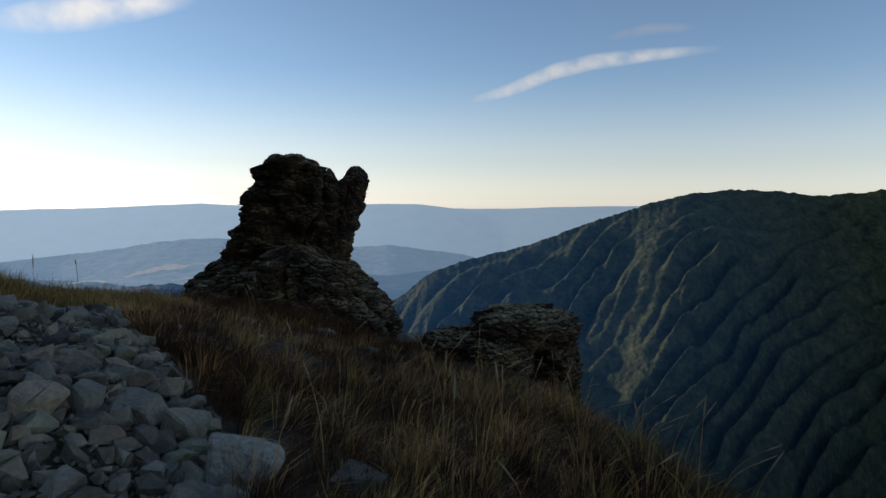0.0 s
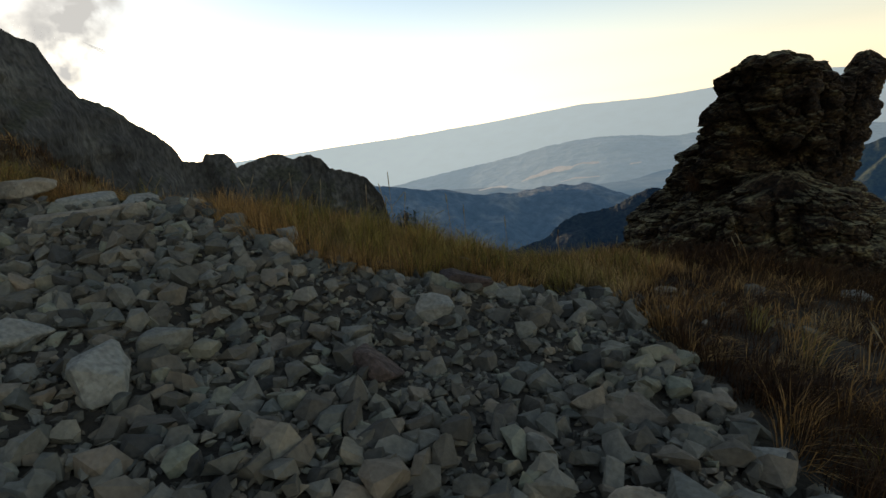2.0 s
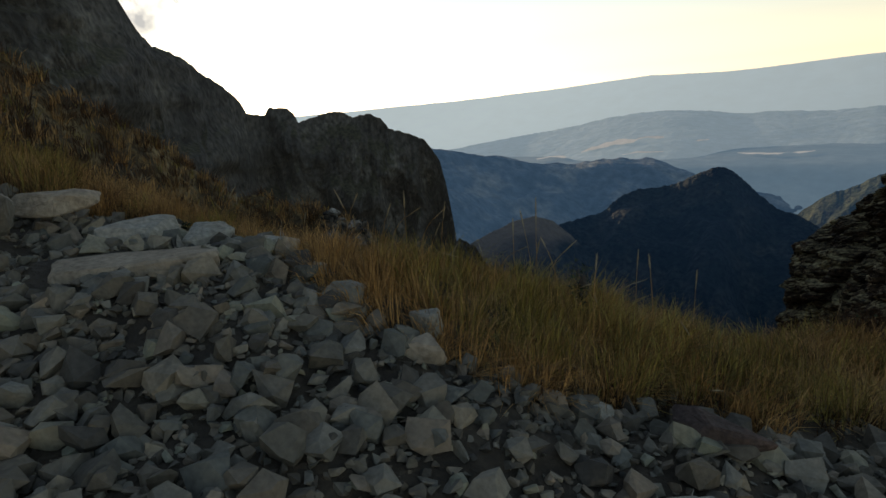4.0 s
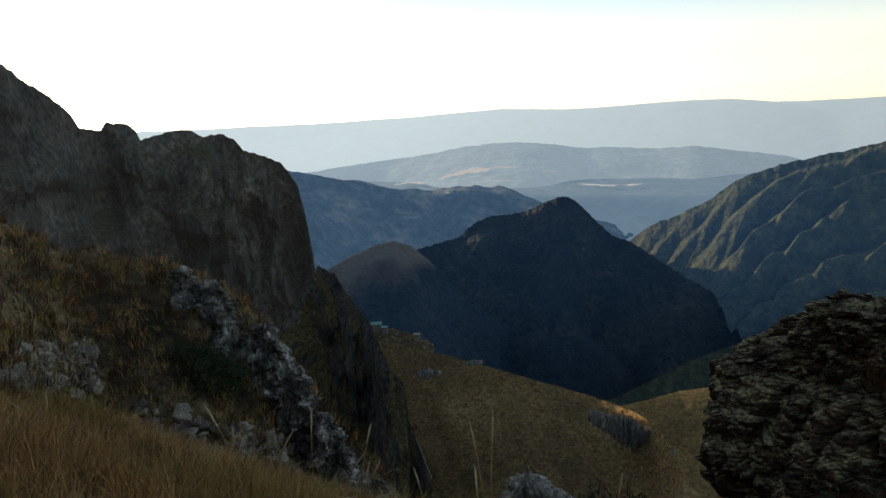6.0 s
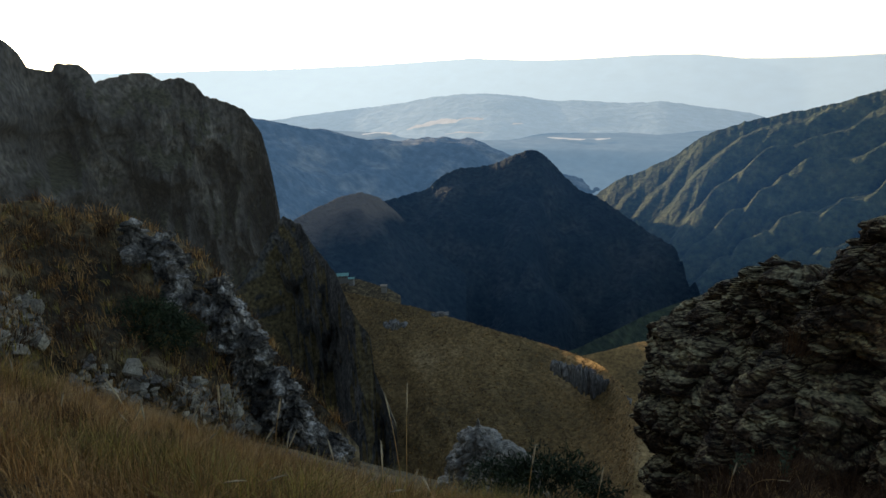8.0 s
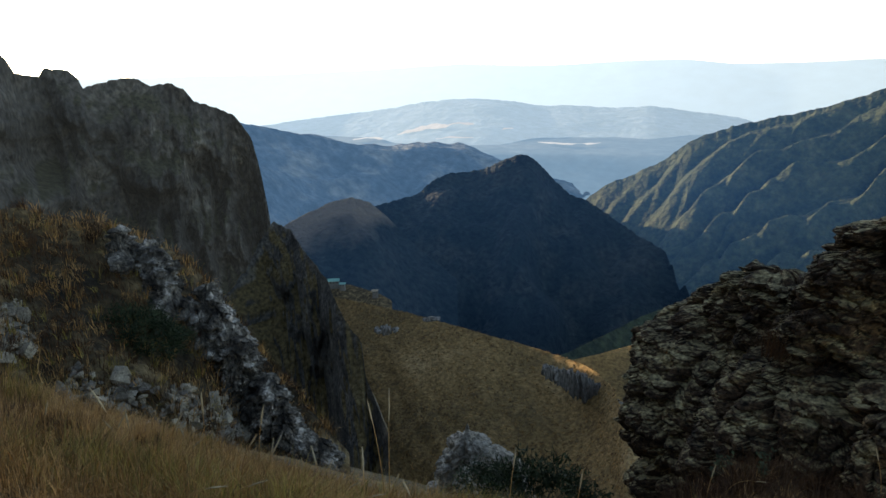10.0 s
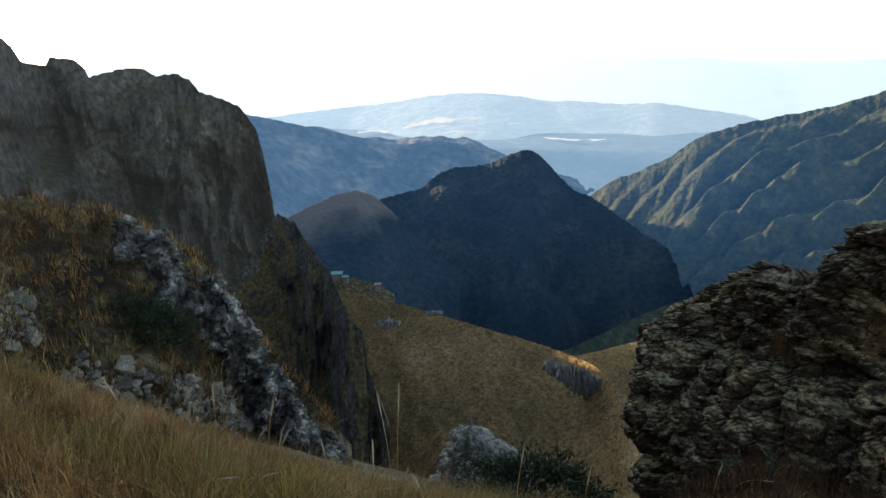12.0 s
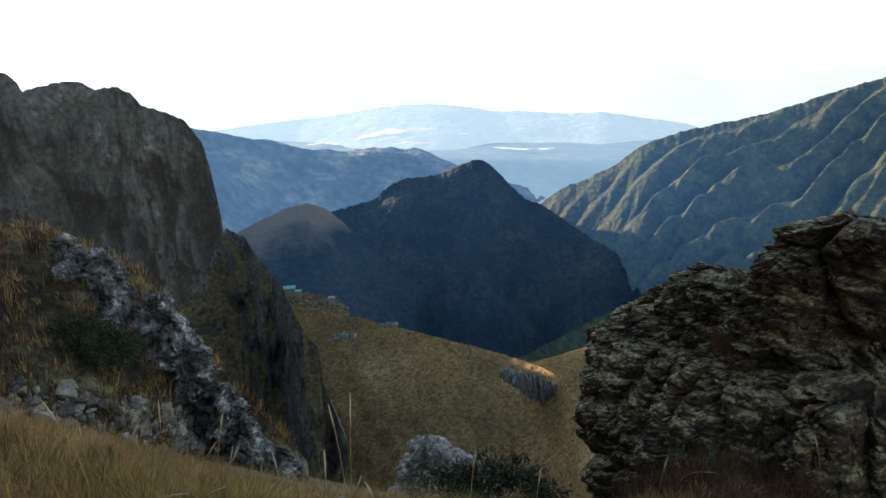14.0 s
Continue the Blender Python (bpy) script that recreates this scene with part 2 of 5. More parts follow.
# ---- noise and mesh tools ----
def lattice(ix, iy, iz, seed):
    n = (ix * 374761393 + iy * 668265263 + iz * 2147483647 + seed * 1013904223) & 0xFFFFFFFF
    n = ((n ^ (n >> 13)) * 1274126177) & 0xFFFFFFFF
    return ((n ^ (n >> 16)) & 0xFFFF) / 65535.0


def vnoise(x, y, z, seed=0):
    x, y, z = np.broadcast_arrays(np.asarray(x, float), np.asarray(y, float), np.asarray(z, float))
    i, j, k = (np.floor(a).astype(np.int64) for a in (x, y, z))
    u, v, w = x - i, y - j, z - k
    u, v, w = (a * a * (3 - 2 * a) for a in (u, v, w))
    out = 0
    for a in (0, 1):
        for b in (0, 1):
            for c in (0, 1):
                out = out + lattice(i + a, j + b, k + c, seed) * (u if a else 1 - u) * (v if b else 1 - v) * (w if c else 1 - w)
    return out * 2 - 1


def fbm(x, y, z=0.0, octaves=4, seed=0, gain=0.5):
    total, amp = 0, 1.0
    for o in range(octaves):
        total = total + amp * vnoise(np.asarray(x) * 2 ** o, np.asarray(y) * 2 ** o, np.asarray(z) * 2 ** o, seed + o * 17)
        amp *= gain
    return total


def cells(P, scale, seed=0):
    """Distance to the nearest cell border, 0 on the border, and a value per cell."""
    q = P * scale
    b = np.floor(q).astype(np.int64)
    f1 = np.full(len(P), 9.0)
    f2 = np.full(len(P), 9.0)
    val = np.zeros(len(P))
    for a in (-1, 0, 1):
        for c in (-1, 0, 1):
            for d in (-1, 0, 1):
                i, j, k = b[:, 0] + a, b[:, 1] + c, b[:, 2] + d
                dist = np.sqrt((i + lattice(i, j, k, seed) - q[:, 0]) ** 2 + (j + lattice(i, j, k, seed + 5) - q[:, 1]) ** 2 + (k + lattice(i, j, k, seed + 9) - q[:, 2]) ** 2)
                near = dist < f1
                f2 = np.where(near, f1, np.minimum(f2, dist))
                val = np.where(near, lattice(i, j, k, seed + 13), val)
                f1 = np.where(near, dist, f1)
    return f2 - f1, val


def mesh_of(name, V, F, material, smooth=True):
    me = bpy.data.meshes.new(name)
    V, F = np.asarray(V, dtype=np.float32), np.asarray(F, dtype=np.int32)
    n, k = F.shape
    me.vertices.add(len(V))
    me.vertices.foreach_set("co", V.ravel())
    me.loops.add(n * k)
    me.loops.foreach_set("vertex_index", F.ravel())
    me.polygons.add(n)
    me.polygons.foreach_set("loop_start", np.arange(0, n * k, k, dtype=np.int32))
    me.polygons.foreach_set("use_smooth", np.full(n, smooth))
    me.materials.append(material)
    me.update(calc_edges=True)
    return me


def grid_faces(rows, cols, wrap=False):
    i, j = np.meshgrid(np.arange(rows - 1), np.arange(cols if wrap else cols - 1), indexing="ij")
    a, b = i * cols + j, i * cols + (j + 1) % cols
    return np.stack([a, b, b + cols, a + cols], -1).reshape(-1, 4)


def part(name, bm, material, parent=None, label=""):
    me = bpy.data.meshes.new(name)
    bm.to_mesh(me)
    bm.free()
    me.materials.append(material)
    ob = new(name, me)
    if parent:
        ob.parent = parent
    return tagged(ob, label)


# ---- lie of the land ----
EYE = np.array((-3.52, 2.98, 1.65))  # the viewpoint at the end of the walk, from which the far ridges are laid out


def soft_ramp(d, k=0.5):
    return k * np.log1p(np.exp(np.clip(np.asarray(d, float) / k, -40, 40))) + np.where(np.asarray(d) / k > 40, np.asarray(d, float) - 40 * k, 0)


def ground_height(x, y):
    x, y = np.asarray(x, float), np.asarray(y, float)
    z = np.interp(x, [-60, -9, -6.5, -1, 4], [1.05, 0.85, 0.36, -1.2, -1.65])
    z = z - 0.15 * soft_ramp(y - 4, 0.4)
    front = np.interp(x, [-30, -9, -7, -6, -5, -3.7, -2.9, -1, 1, 3], [2.8, 3.5, 3.85, 4.2, 4.98, 5.78, 7.9, 10.2, 9, 8])
    right = np.interp(y, [-20, 0, 3.4, 7, 9], [3.5, 2.0, 1.3, 1.0, 0.9])
    z = z - 0.70 * soft_ramp(y - front, 0.5) - 1.0 * soft_ramp(x - right, 0.3)
    r = np.hypot(x - EYE[0], y - EYE[1])
    lumps = 0.10 * fbm(x * 0.6, y * 0.6, 0, 3, 3) + 0.03 * fbm(x * 3, y * 3, 0, 2, 8)
    z = z + lumps
    floor = np.interp(r, [0, 1500, 2500, 4900], [-720, -720, -352, -340]) + 6 * fbm(x * 0.003, y * 0.003, 0, 3, 21)
    return np.maximum(z, floor)


rings = np.concatenate([[0.0], np.geomspace(0.3, 4900, 330)])
az = np.radians(np.arange(0, 360, 1.0))
RR, AA = np.meshgrid(rings, az, indexing="ij")
GX, GY = EYE[0] - RR * np.sin(AA), EYE[1] + RR * np.cos(AA)
ground_me = mesh_of("ground", np.stack([GX, GY, ground_height(GX, GY)], -1).reshape(-1, 3), grid_faces(len(rings), len(az), True), M_SOIL)
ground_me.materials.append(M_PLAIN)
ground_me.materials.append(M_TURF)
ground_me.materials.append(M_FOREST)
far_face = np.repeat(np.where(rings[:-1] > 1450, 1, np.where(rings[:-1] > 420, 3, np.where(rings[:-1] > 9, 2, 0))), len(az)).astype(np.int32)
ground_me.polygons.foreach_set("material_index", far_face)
tagged(new("ground", ground_me), "stony mountainside soil falling away to a wide hazy valley", "ground", kind="structure")


def saw(f, top=0.66):
    """Rib section: long back, short face towards the sun."""
    tri = np.where(f < top, f / top, (1 - f) / (1 - top))
    return 1 - np.sqrt((1 - tri) ** 2 + 0.012)


def ridge(name, prof, front, back, front_len, back_len, material, label, category, step=0.15, rows=60, power=1.0, amp=0.0, freq=0.01, ribs=None, jag=0.0, jag_freq=1.0, cliff=0.0, cliff_freq=0.02, seed=1, kind="structure", reach=None, smooth=0.0, fissure=0.0, fissure_freq=0.1):
    """A hillside: prof = (bearing to the left in degrees, elevation in degrees, distance) along its crest."""
    prof = sorted(prof)
    pa, pe, pr = (np.array([p[i] for p in prof], float) for i in range(3))
    A = np.arange(pa[0], pa[-1] + step, step)
    el, r = np.interp(A, pa, pe), np.interp(A, pa, pr)
    if smooth:
        k = int(smooth / step)
        pad = np.pad(el, k, mode="edge")
        el = np.convolve(pad, np.hanning(2 * k + 1) / np.hanning(2 * k + 1).sum(), mode="valid")
    bumps = r * np.radians(jag * fbm(A * jag_freq, 0.5, 0, 5, seed + 3, 0.6))
    crest = EYE[2] + r * np.tan(np.radians(el))
    s = np.concatenate([-np.linspace(1, 0, rows) ** 1.6, np.linspace(0, 1, rows // 3)[1:] ** 1.4])
    S, AG = np.meshgrid(s, np.radians(A), indexing="ij")
    length = front_len * (np.interp(A, *reach) if reach else np.ones(len(A)))[None]
    off = np.where(S < 0, S * length, S * back_len)
    drop = np.where(S < 0, front * length * np.abs(S) ** power, back * back_len * np.abs(S))
    R = np.maximum(r[None] + off, 3.0)
    Z = crest[None] - drop + bumps[None] * np.exp(-np.abs(off) / (0.06 * front_len))
    u = AG * r[None]
    fade = 1 - np.exp(-np.abs(off) / (0.12 * front_len))
    if amp:
        Z = Z + amp * fade * fbm(u * freq, off * freq, 0, 5, seed)
    if ribs:
        ra, rf, slant = ribs
        w = (u + slant * off) * rf + (0.5 if slant < 1 else 0.65) * fbm(u * rf * 0.45, off * rf * 0.45, 0, 4, seed + 7)
        tri = saw(w % 1.0, 0.66 if slant < 1 else 0.62)
        w2 = (u + 0.8 * off) * rf * 2.3 + 0.5 * fbm(u * rf, off * rf, 0, 3, seed + 9)
        tri2 = saw(w2 % 1.0)
        Z = Z + fade * (1 - 0.45 * np.abs(S)) * (0.7 + 0.9 * fbm(u * rf * 0.8, off * rf * 0.4, 0, 2, seed + 8)) * (ra * (tri - 0.5) + 0.28 * ra * (tri2 - 0.5))
    if cliff:
        d = cliff * np.minimum(1, fade * 1.4) * (fbm(u * cliff_freq, Z * cliff_freq * 0.75, 0, 6, seed + 11, 0.6))
        R = R + d
    if fissure:  # upright cracks and pillars
        w = 0.5 * fbm(u * fissure_freq * 0.6, Z * fissure_freq * 0.3, 0, 3, seed + 19)
        crack = np.abs(fbm(u * fissure_freq + w, Z * fissure_freq * 0.22, 0, 4, seed + 17, 0.55))
        R = R + np.minimum(1, fade * 1.4) * fissure * np.exp(-crack * 7) + 0.5 * fissure * fade * fbm(u * fissure_freq * 3, Z * fissure_freq * 1.6, 0, 3, seed + 18)
    V = np.stack([EYE[0] - R * np.sin(AG), EYE[1] + R * np.cos(AG), Z], -1).reshape(-1, 3)
    ob = new(name, mesh_of(name, V, grid_faces(len(s), len(A))[:, ::-1], material))
    return tagged(ob, label, category, kind=kind)


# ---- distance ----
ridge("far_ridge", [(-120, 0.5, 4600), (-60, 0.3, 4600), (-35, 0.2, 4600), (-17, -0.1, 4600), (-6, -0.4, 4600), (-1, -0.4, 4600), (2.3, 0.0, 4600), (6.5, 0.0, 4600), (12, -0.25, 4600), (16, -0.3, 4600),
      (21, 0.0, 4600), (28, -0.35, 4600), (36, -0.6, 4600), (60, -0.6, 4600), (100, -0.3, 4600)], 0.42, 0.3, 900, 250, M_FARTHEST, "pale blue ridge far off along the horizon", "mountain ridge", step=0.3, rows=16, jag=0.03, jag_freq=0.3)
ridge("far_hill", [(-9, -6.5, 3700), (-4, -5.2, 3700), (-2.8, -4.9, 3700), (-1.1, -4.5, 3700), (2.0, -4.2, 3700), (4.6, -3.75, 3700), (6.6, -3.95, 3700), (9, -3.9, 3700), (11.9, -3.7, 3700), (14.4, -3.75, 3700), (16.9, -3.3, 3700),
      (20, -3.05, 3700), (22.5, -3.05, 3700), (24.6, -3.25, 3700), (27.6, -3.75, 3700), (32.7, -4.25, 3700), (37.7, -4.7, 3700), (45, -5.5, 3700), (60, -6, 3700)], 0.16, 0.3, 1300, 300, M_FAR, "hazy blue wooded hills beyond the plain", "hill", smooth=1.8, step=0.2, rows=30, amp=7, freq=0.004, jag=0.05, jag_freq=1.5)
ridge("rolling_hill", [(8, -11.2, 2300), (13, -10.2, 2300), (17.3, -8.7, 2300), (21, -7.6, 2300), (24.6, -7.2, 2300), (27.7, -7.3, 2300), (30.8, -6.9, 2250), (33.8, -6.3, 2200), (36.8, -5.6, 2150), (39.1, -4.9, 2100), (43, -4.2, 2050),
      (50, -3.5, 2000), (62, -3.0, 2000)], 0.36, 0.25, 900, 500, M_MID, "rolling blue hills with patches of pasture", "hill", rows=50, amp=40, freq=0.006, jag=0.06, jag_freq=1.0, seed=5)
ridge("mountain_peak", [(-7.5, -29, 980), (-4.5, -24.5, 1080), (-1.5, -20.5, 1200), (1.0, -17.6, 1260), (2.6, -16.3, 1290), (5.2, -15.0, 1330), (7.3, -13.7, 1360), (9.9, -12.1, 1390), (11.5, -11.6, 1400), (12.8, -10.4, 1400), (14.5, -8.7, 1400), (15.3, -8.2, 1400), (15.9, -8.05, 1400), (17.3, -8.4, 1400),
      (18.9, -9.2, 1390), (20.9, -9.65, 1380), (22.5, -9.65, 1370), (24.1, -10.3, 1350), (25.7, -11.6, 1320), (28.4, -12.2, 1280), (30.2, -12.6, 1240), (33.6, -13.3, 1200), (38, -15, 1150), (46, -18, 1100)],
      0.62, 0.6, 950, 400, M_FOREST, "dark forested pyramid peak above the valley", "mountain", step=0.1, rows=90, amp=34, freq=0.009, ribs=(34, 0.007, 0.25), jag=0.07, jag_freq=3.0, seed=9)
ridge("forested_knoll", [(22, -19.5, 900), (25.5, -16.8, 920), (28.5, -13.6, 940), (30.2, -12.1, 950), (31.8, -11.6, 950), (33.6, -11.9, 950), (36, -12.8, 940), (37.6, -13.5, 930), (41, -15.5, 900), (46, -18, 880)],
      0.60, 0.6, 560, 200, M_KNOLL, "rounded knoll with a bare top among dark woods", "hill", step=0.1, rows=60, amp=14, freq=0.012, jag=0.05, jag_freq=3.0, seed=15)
RANGE = [(11.5, -13.6), (9.7, -11.8), (8.3, -10.7), (5.7, -9.6), (4.4, -8.9), (3.4, -8.3), (1.3, -6.6), (-1.6, -5.4), (-4.8, -4.6), (-6.4, -4.2), (-8.8, -3.5), (-12, -2.2), (-15.1, -1.1),
         (-18.5, 0.0), (-21.4, 0.85), (-25.2, 1.25), (-29.3, 1.0), (-31.2, 0.7), (-35.5, 1.1), (-45, 2.5), (-60, 3), (-90, 2)]
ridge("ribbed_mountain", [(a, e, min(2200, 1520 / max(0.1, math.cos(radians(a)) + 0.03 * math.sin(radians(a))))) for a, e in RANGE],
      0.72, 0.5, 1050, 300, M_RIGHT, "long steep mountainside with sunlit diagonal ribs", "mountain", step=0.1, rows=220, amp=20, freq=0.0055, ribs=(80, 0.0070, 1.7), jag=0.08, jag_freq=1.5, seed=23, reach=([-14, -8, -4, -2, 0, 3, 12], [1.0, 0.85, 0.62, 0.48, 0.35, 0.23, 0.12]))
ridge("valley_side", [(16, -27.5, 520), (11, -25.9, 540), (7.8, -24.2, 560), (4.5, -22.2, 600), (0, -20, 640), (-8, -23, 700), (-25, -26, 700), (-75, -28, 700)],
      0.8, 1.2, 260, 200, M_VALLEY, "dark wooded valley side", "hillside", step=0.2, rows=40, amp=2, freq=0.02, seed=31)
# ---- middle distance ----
# out of sight behind the crag, added to keep sun off the spurs
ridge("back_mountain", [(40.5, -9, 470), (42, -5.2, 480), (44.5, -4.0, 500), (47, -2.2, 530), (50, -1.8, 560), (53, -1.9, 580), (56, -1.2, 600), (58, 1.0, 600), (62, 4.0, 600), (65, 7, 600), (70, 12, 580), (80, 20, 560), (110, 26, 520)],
      1.2, 0.5, 130, 300, M_CRAG, "unseen ridge added behind the crag to shade the spurs", "mountain", step=0.5, rows=30, amp=6, freq=0.01, seed=77)
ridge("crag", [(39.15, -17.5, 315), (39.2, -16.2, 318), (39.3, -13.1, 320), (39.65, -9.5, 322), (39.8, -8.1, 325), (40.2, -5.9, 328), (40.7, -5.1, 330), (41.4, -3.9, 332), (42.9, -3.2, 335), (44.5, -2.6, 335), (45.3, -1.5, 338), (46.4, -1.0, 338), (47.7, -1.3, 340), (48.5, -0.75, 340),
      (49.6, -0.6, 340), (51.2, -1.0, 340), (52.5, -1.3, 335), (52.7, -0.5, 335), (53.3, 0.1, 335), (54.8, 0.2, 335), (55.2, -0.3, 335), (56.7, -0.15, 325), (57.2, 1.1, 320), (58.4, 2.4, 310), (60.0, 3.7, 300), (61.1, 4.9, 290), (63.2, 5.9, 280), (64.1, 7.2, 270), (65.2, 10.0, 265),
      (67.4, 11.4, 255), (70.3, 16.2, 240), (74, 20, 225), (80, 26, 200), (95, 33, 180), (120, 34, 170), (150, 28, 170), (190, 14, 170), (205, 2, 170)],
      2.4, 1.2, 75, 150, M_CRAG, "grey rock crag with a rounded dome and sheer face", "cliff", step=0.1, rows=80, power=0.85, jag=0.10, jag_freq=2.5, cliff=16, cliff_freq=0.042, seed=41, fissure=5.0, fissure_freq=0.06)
ridge("rocky_spur", [(29.5, -33, 118), (31.5, -27.9, 135), (31.7, -24.9, 142), (33.2, -22.7, 150), (34.1, -20.6, 160), (34.6, -19.0, 170), (35.5, -17.7, 180), (36.5, -16.4, 192), (37.6, -14.2, 205), (39.0, -13.4, 215), (40.2, -14.6, 215), (42, -17.5, 205), (46, -21, 190), (52, -24, 180)],
      1.3, 1.0, 75, 40, M_SPURROCK, "rocky spur with brown ledges below the crag", "rock spur", step=0.1, rows=70, power=0.9, jag=0.15, jag_freq=2.0, cliff=11, cliff_freq=0.045, seed=51, fissure=1.6, fissure_freq=0.12)
ridge("grass_spur", [(36, -20.2, 430), (33.6, -20.7, 420), (31.4, -21.3, 400), (27.0, -22.45, 370), (22.5, -23.7, 345), (19.1, -24.6, 330), (14.5, -25.6, 318), (11.1, -26.4, 308), (9.5, -26.8, 300), (8.0, -27.4, 285), (6.5, -28.6, 262), (4.6, -31.7, 225), (2, -33.5, 215), (-6, -37, 200)],
      0.30, 0.7, 300, 60, M_GOLD, "golden dry-grass mountain spur with a smooth crest", "hillside", step=0.12, rows=90, amp=3.0, freq=0.03, jag=0.04, jag_freq=1.5, seed=61)
ridge("far_spur", [(12.5, -27.3, 370), (10.5, -26.5, 380), (7.9, -25.75, 390), (5.3, -24.8, 400), (0, -23.5, 410), (-10, -22.5, 410)],
      0.5, 0.6, 130, 60, M_GOLD, "small grassy spur beyond the dip", "hillside", step=0.2, rows=30, amp=2.5, freq=0.03, seed=63)
ridge("grass_hump", [(33.6, -34.5, 16.0), (36.6, -31.0, 16.8), (40.5, -26.0, 17.6), (42.3, -23.0, 18.2), (45.7, -17.4, 18.6), (46.4, -15.9, 18.8), (49.8, -13.9, 19.2), (51.9, -12.1, 19.6), (54.1, -11.5, 19.6), (56.2, -10.7, 19.4), (58, -10.2, 19.2), (60.2, -9.7, 19), (62, -8.0, 18.5), (63.6, -7.0, 18), (65.4, -4.9, 17.5),
      (70.4, -1.5, 16), (75.5, 2.5, 15.5), (79, 5, 15), (90, 14, 15), (110, 18, 16), (140, 18, 17), (170, 12, 17), (200, 0, 17)],
      0.46, 1.1, 11, 8, M_TURF, "steep hump of russet grass and scree", "hillside", step=0.25, rows=60, amp=0.5, freq=0.35, jag=0.3, jag_freq=0.8, seed=71)

# ---- fields, houses and clouds far off ----
def draped_field(az0, az1, r0, r1, label):
    A, R = np.meshgrid(np.radians(np.linspace(az0, az1, 24)), np.linspace(r0, r1, 5), indexing="ij")
    along = (np.degrees(A) - az0) / (az1 - az0)
    taper = np.clip(np.minimum(along, 1 - along) * 4, 0.15, 1) ** 0.7
    R = (r0 + r1) / 2 + (R - (r0 + r1) / 2) * taper * (0.75 + 0.6 * fbm(A * 60, 0.3, 0, 3, 8))
    edge = 0.45 * (r1 - r0) * fbm(A * 40, R * 0.01, 0, 3, 4)
    A = A + 0.004 * fbm(R * 0.02, A * 3, 0, 2, 6)
    R = R + edge
    crest = EYE[2] + 3700 * np.tan(np.radians(np.interp(np.degrees(A), [4.6, 11.9, 16.9, 22.5, 27.6, 32.7], [-3.75, -3.7, -3.3, -3.05, -3.75, -4.25])))
    Z = np.maximum(crest - 0.16 * 1300 * ((3700 - R) / 1300), -346) + 8
    V = np.stack([EYE[0] - R * np.sin(A), EYE[1] + R * np.cos(A), Z], -1).reshape(-1, 3)
    return tagged(new("field", mesh_of("field", V, grid_faces(24, 5), M_FIELD)), label, "field", kind="structure")


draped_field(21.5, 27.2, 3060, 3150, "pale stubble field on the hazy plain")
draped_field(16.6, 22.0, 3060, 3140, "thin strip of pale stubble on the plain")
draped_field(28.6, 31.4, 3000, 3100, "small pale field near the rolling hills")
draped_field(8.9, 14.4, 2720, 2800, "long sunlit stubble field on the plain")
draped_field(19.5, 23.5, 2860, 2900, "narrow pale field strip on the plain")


def box(bm, cx, cy, cz, sx, sy, sz):
    m = Matrix.Translation((cx, cy, cz)) @ Matrix.Diagonal((sx, sy, sz, 1))
    bmesh.ops.create_cube(bm, size=1, matrix=m)


def house(az_deg, el_deg, r, sx, sy, h, turn, roof_material, label):
    a = radians(az_deg)
    base = Vector((EYE[0] - r * math.sin(a), EYE[1] + r * math.cos(a), EYE[2] + r * math.tan(radians(el_deg))))
    root = tagged(new("house"), label, "house")
    root.matrix_world = Matrix.Translation(base) @ Matrix.Rotation(radians(turn), 4, "Z")
    bm = bmesh.new()
    box(bm, 0, 0, h / 2 - 2, sx, sy, h + 4)
    part("wall", bm, M_WALL, root)
    bm = bmesh.new()
    e = 0.5
    pts = [(-sx / 2 - e, -sy / 2 - e, h), (sx / 2 + e, -sy / 2 - e, h), (sx / 2 + e, sy / 2 + e, h), (-sx / 2 - e, sy / 2 + e, h), (-sx / 2 - e, 0, h + sy * 0.32), (sx / 2 + e, 0, h + sy * 0.32)]
    vs = [bm.verts.new(p) for p in pts]
    for f in ((0, 1, 5, 4), (2, 3, 4, 5), (0, 4, 3), (1, 2, 5), (3, 2, 1, 0)):
        bm.faces.new([vs[i] for i in f])
    part("roof", bm, roof_material, root)
    for i in range(3):
        bm = bmesh.new()
        box(bm, (i - 1) * sx * 0.3, -sy / 2 - 0.02, h * 0.5, sx * 0.12, 0.1, h * 0.4)
        part("window", bm, M_GLASS, root)
    return root


house(34.0, -19.3, 455, 8, 5, 2.0, 30, M_ROOF, "low white house with a green sheet roof on the spur")
house(33.2, -19.6, 450, 4, 3, 1.5, 20, M_ROOF, "small white hut with a green roof beside the house")
house(30.1, -20.45, 430, 4, 3, 1.5, 25, M_SLAB, "small hut with a tan roof on the spur crest")
ridge("clearing", [(36, -20.0, 470), (34.5, -19.45, 470), (32.5, -19.55, 465), (31, -20.1, 455), (29.6, -20.6, 445), (28.5, -21.3, 440)], 0.3, 0.4, 40, 30, M_TURF, "trampled brown clearing round the houses", "clearing", step=0.3, rows=12, amp=0.6, freq=0.08)


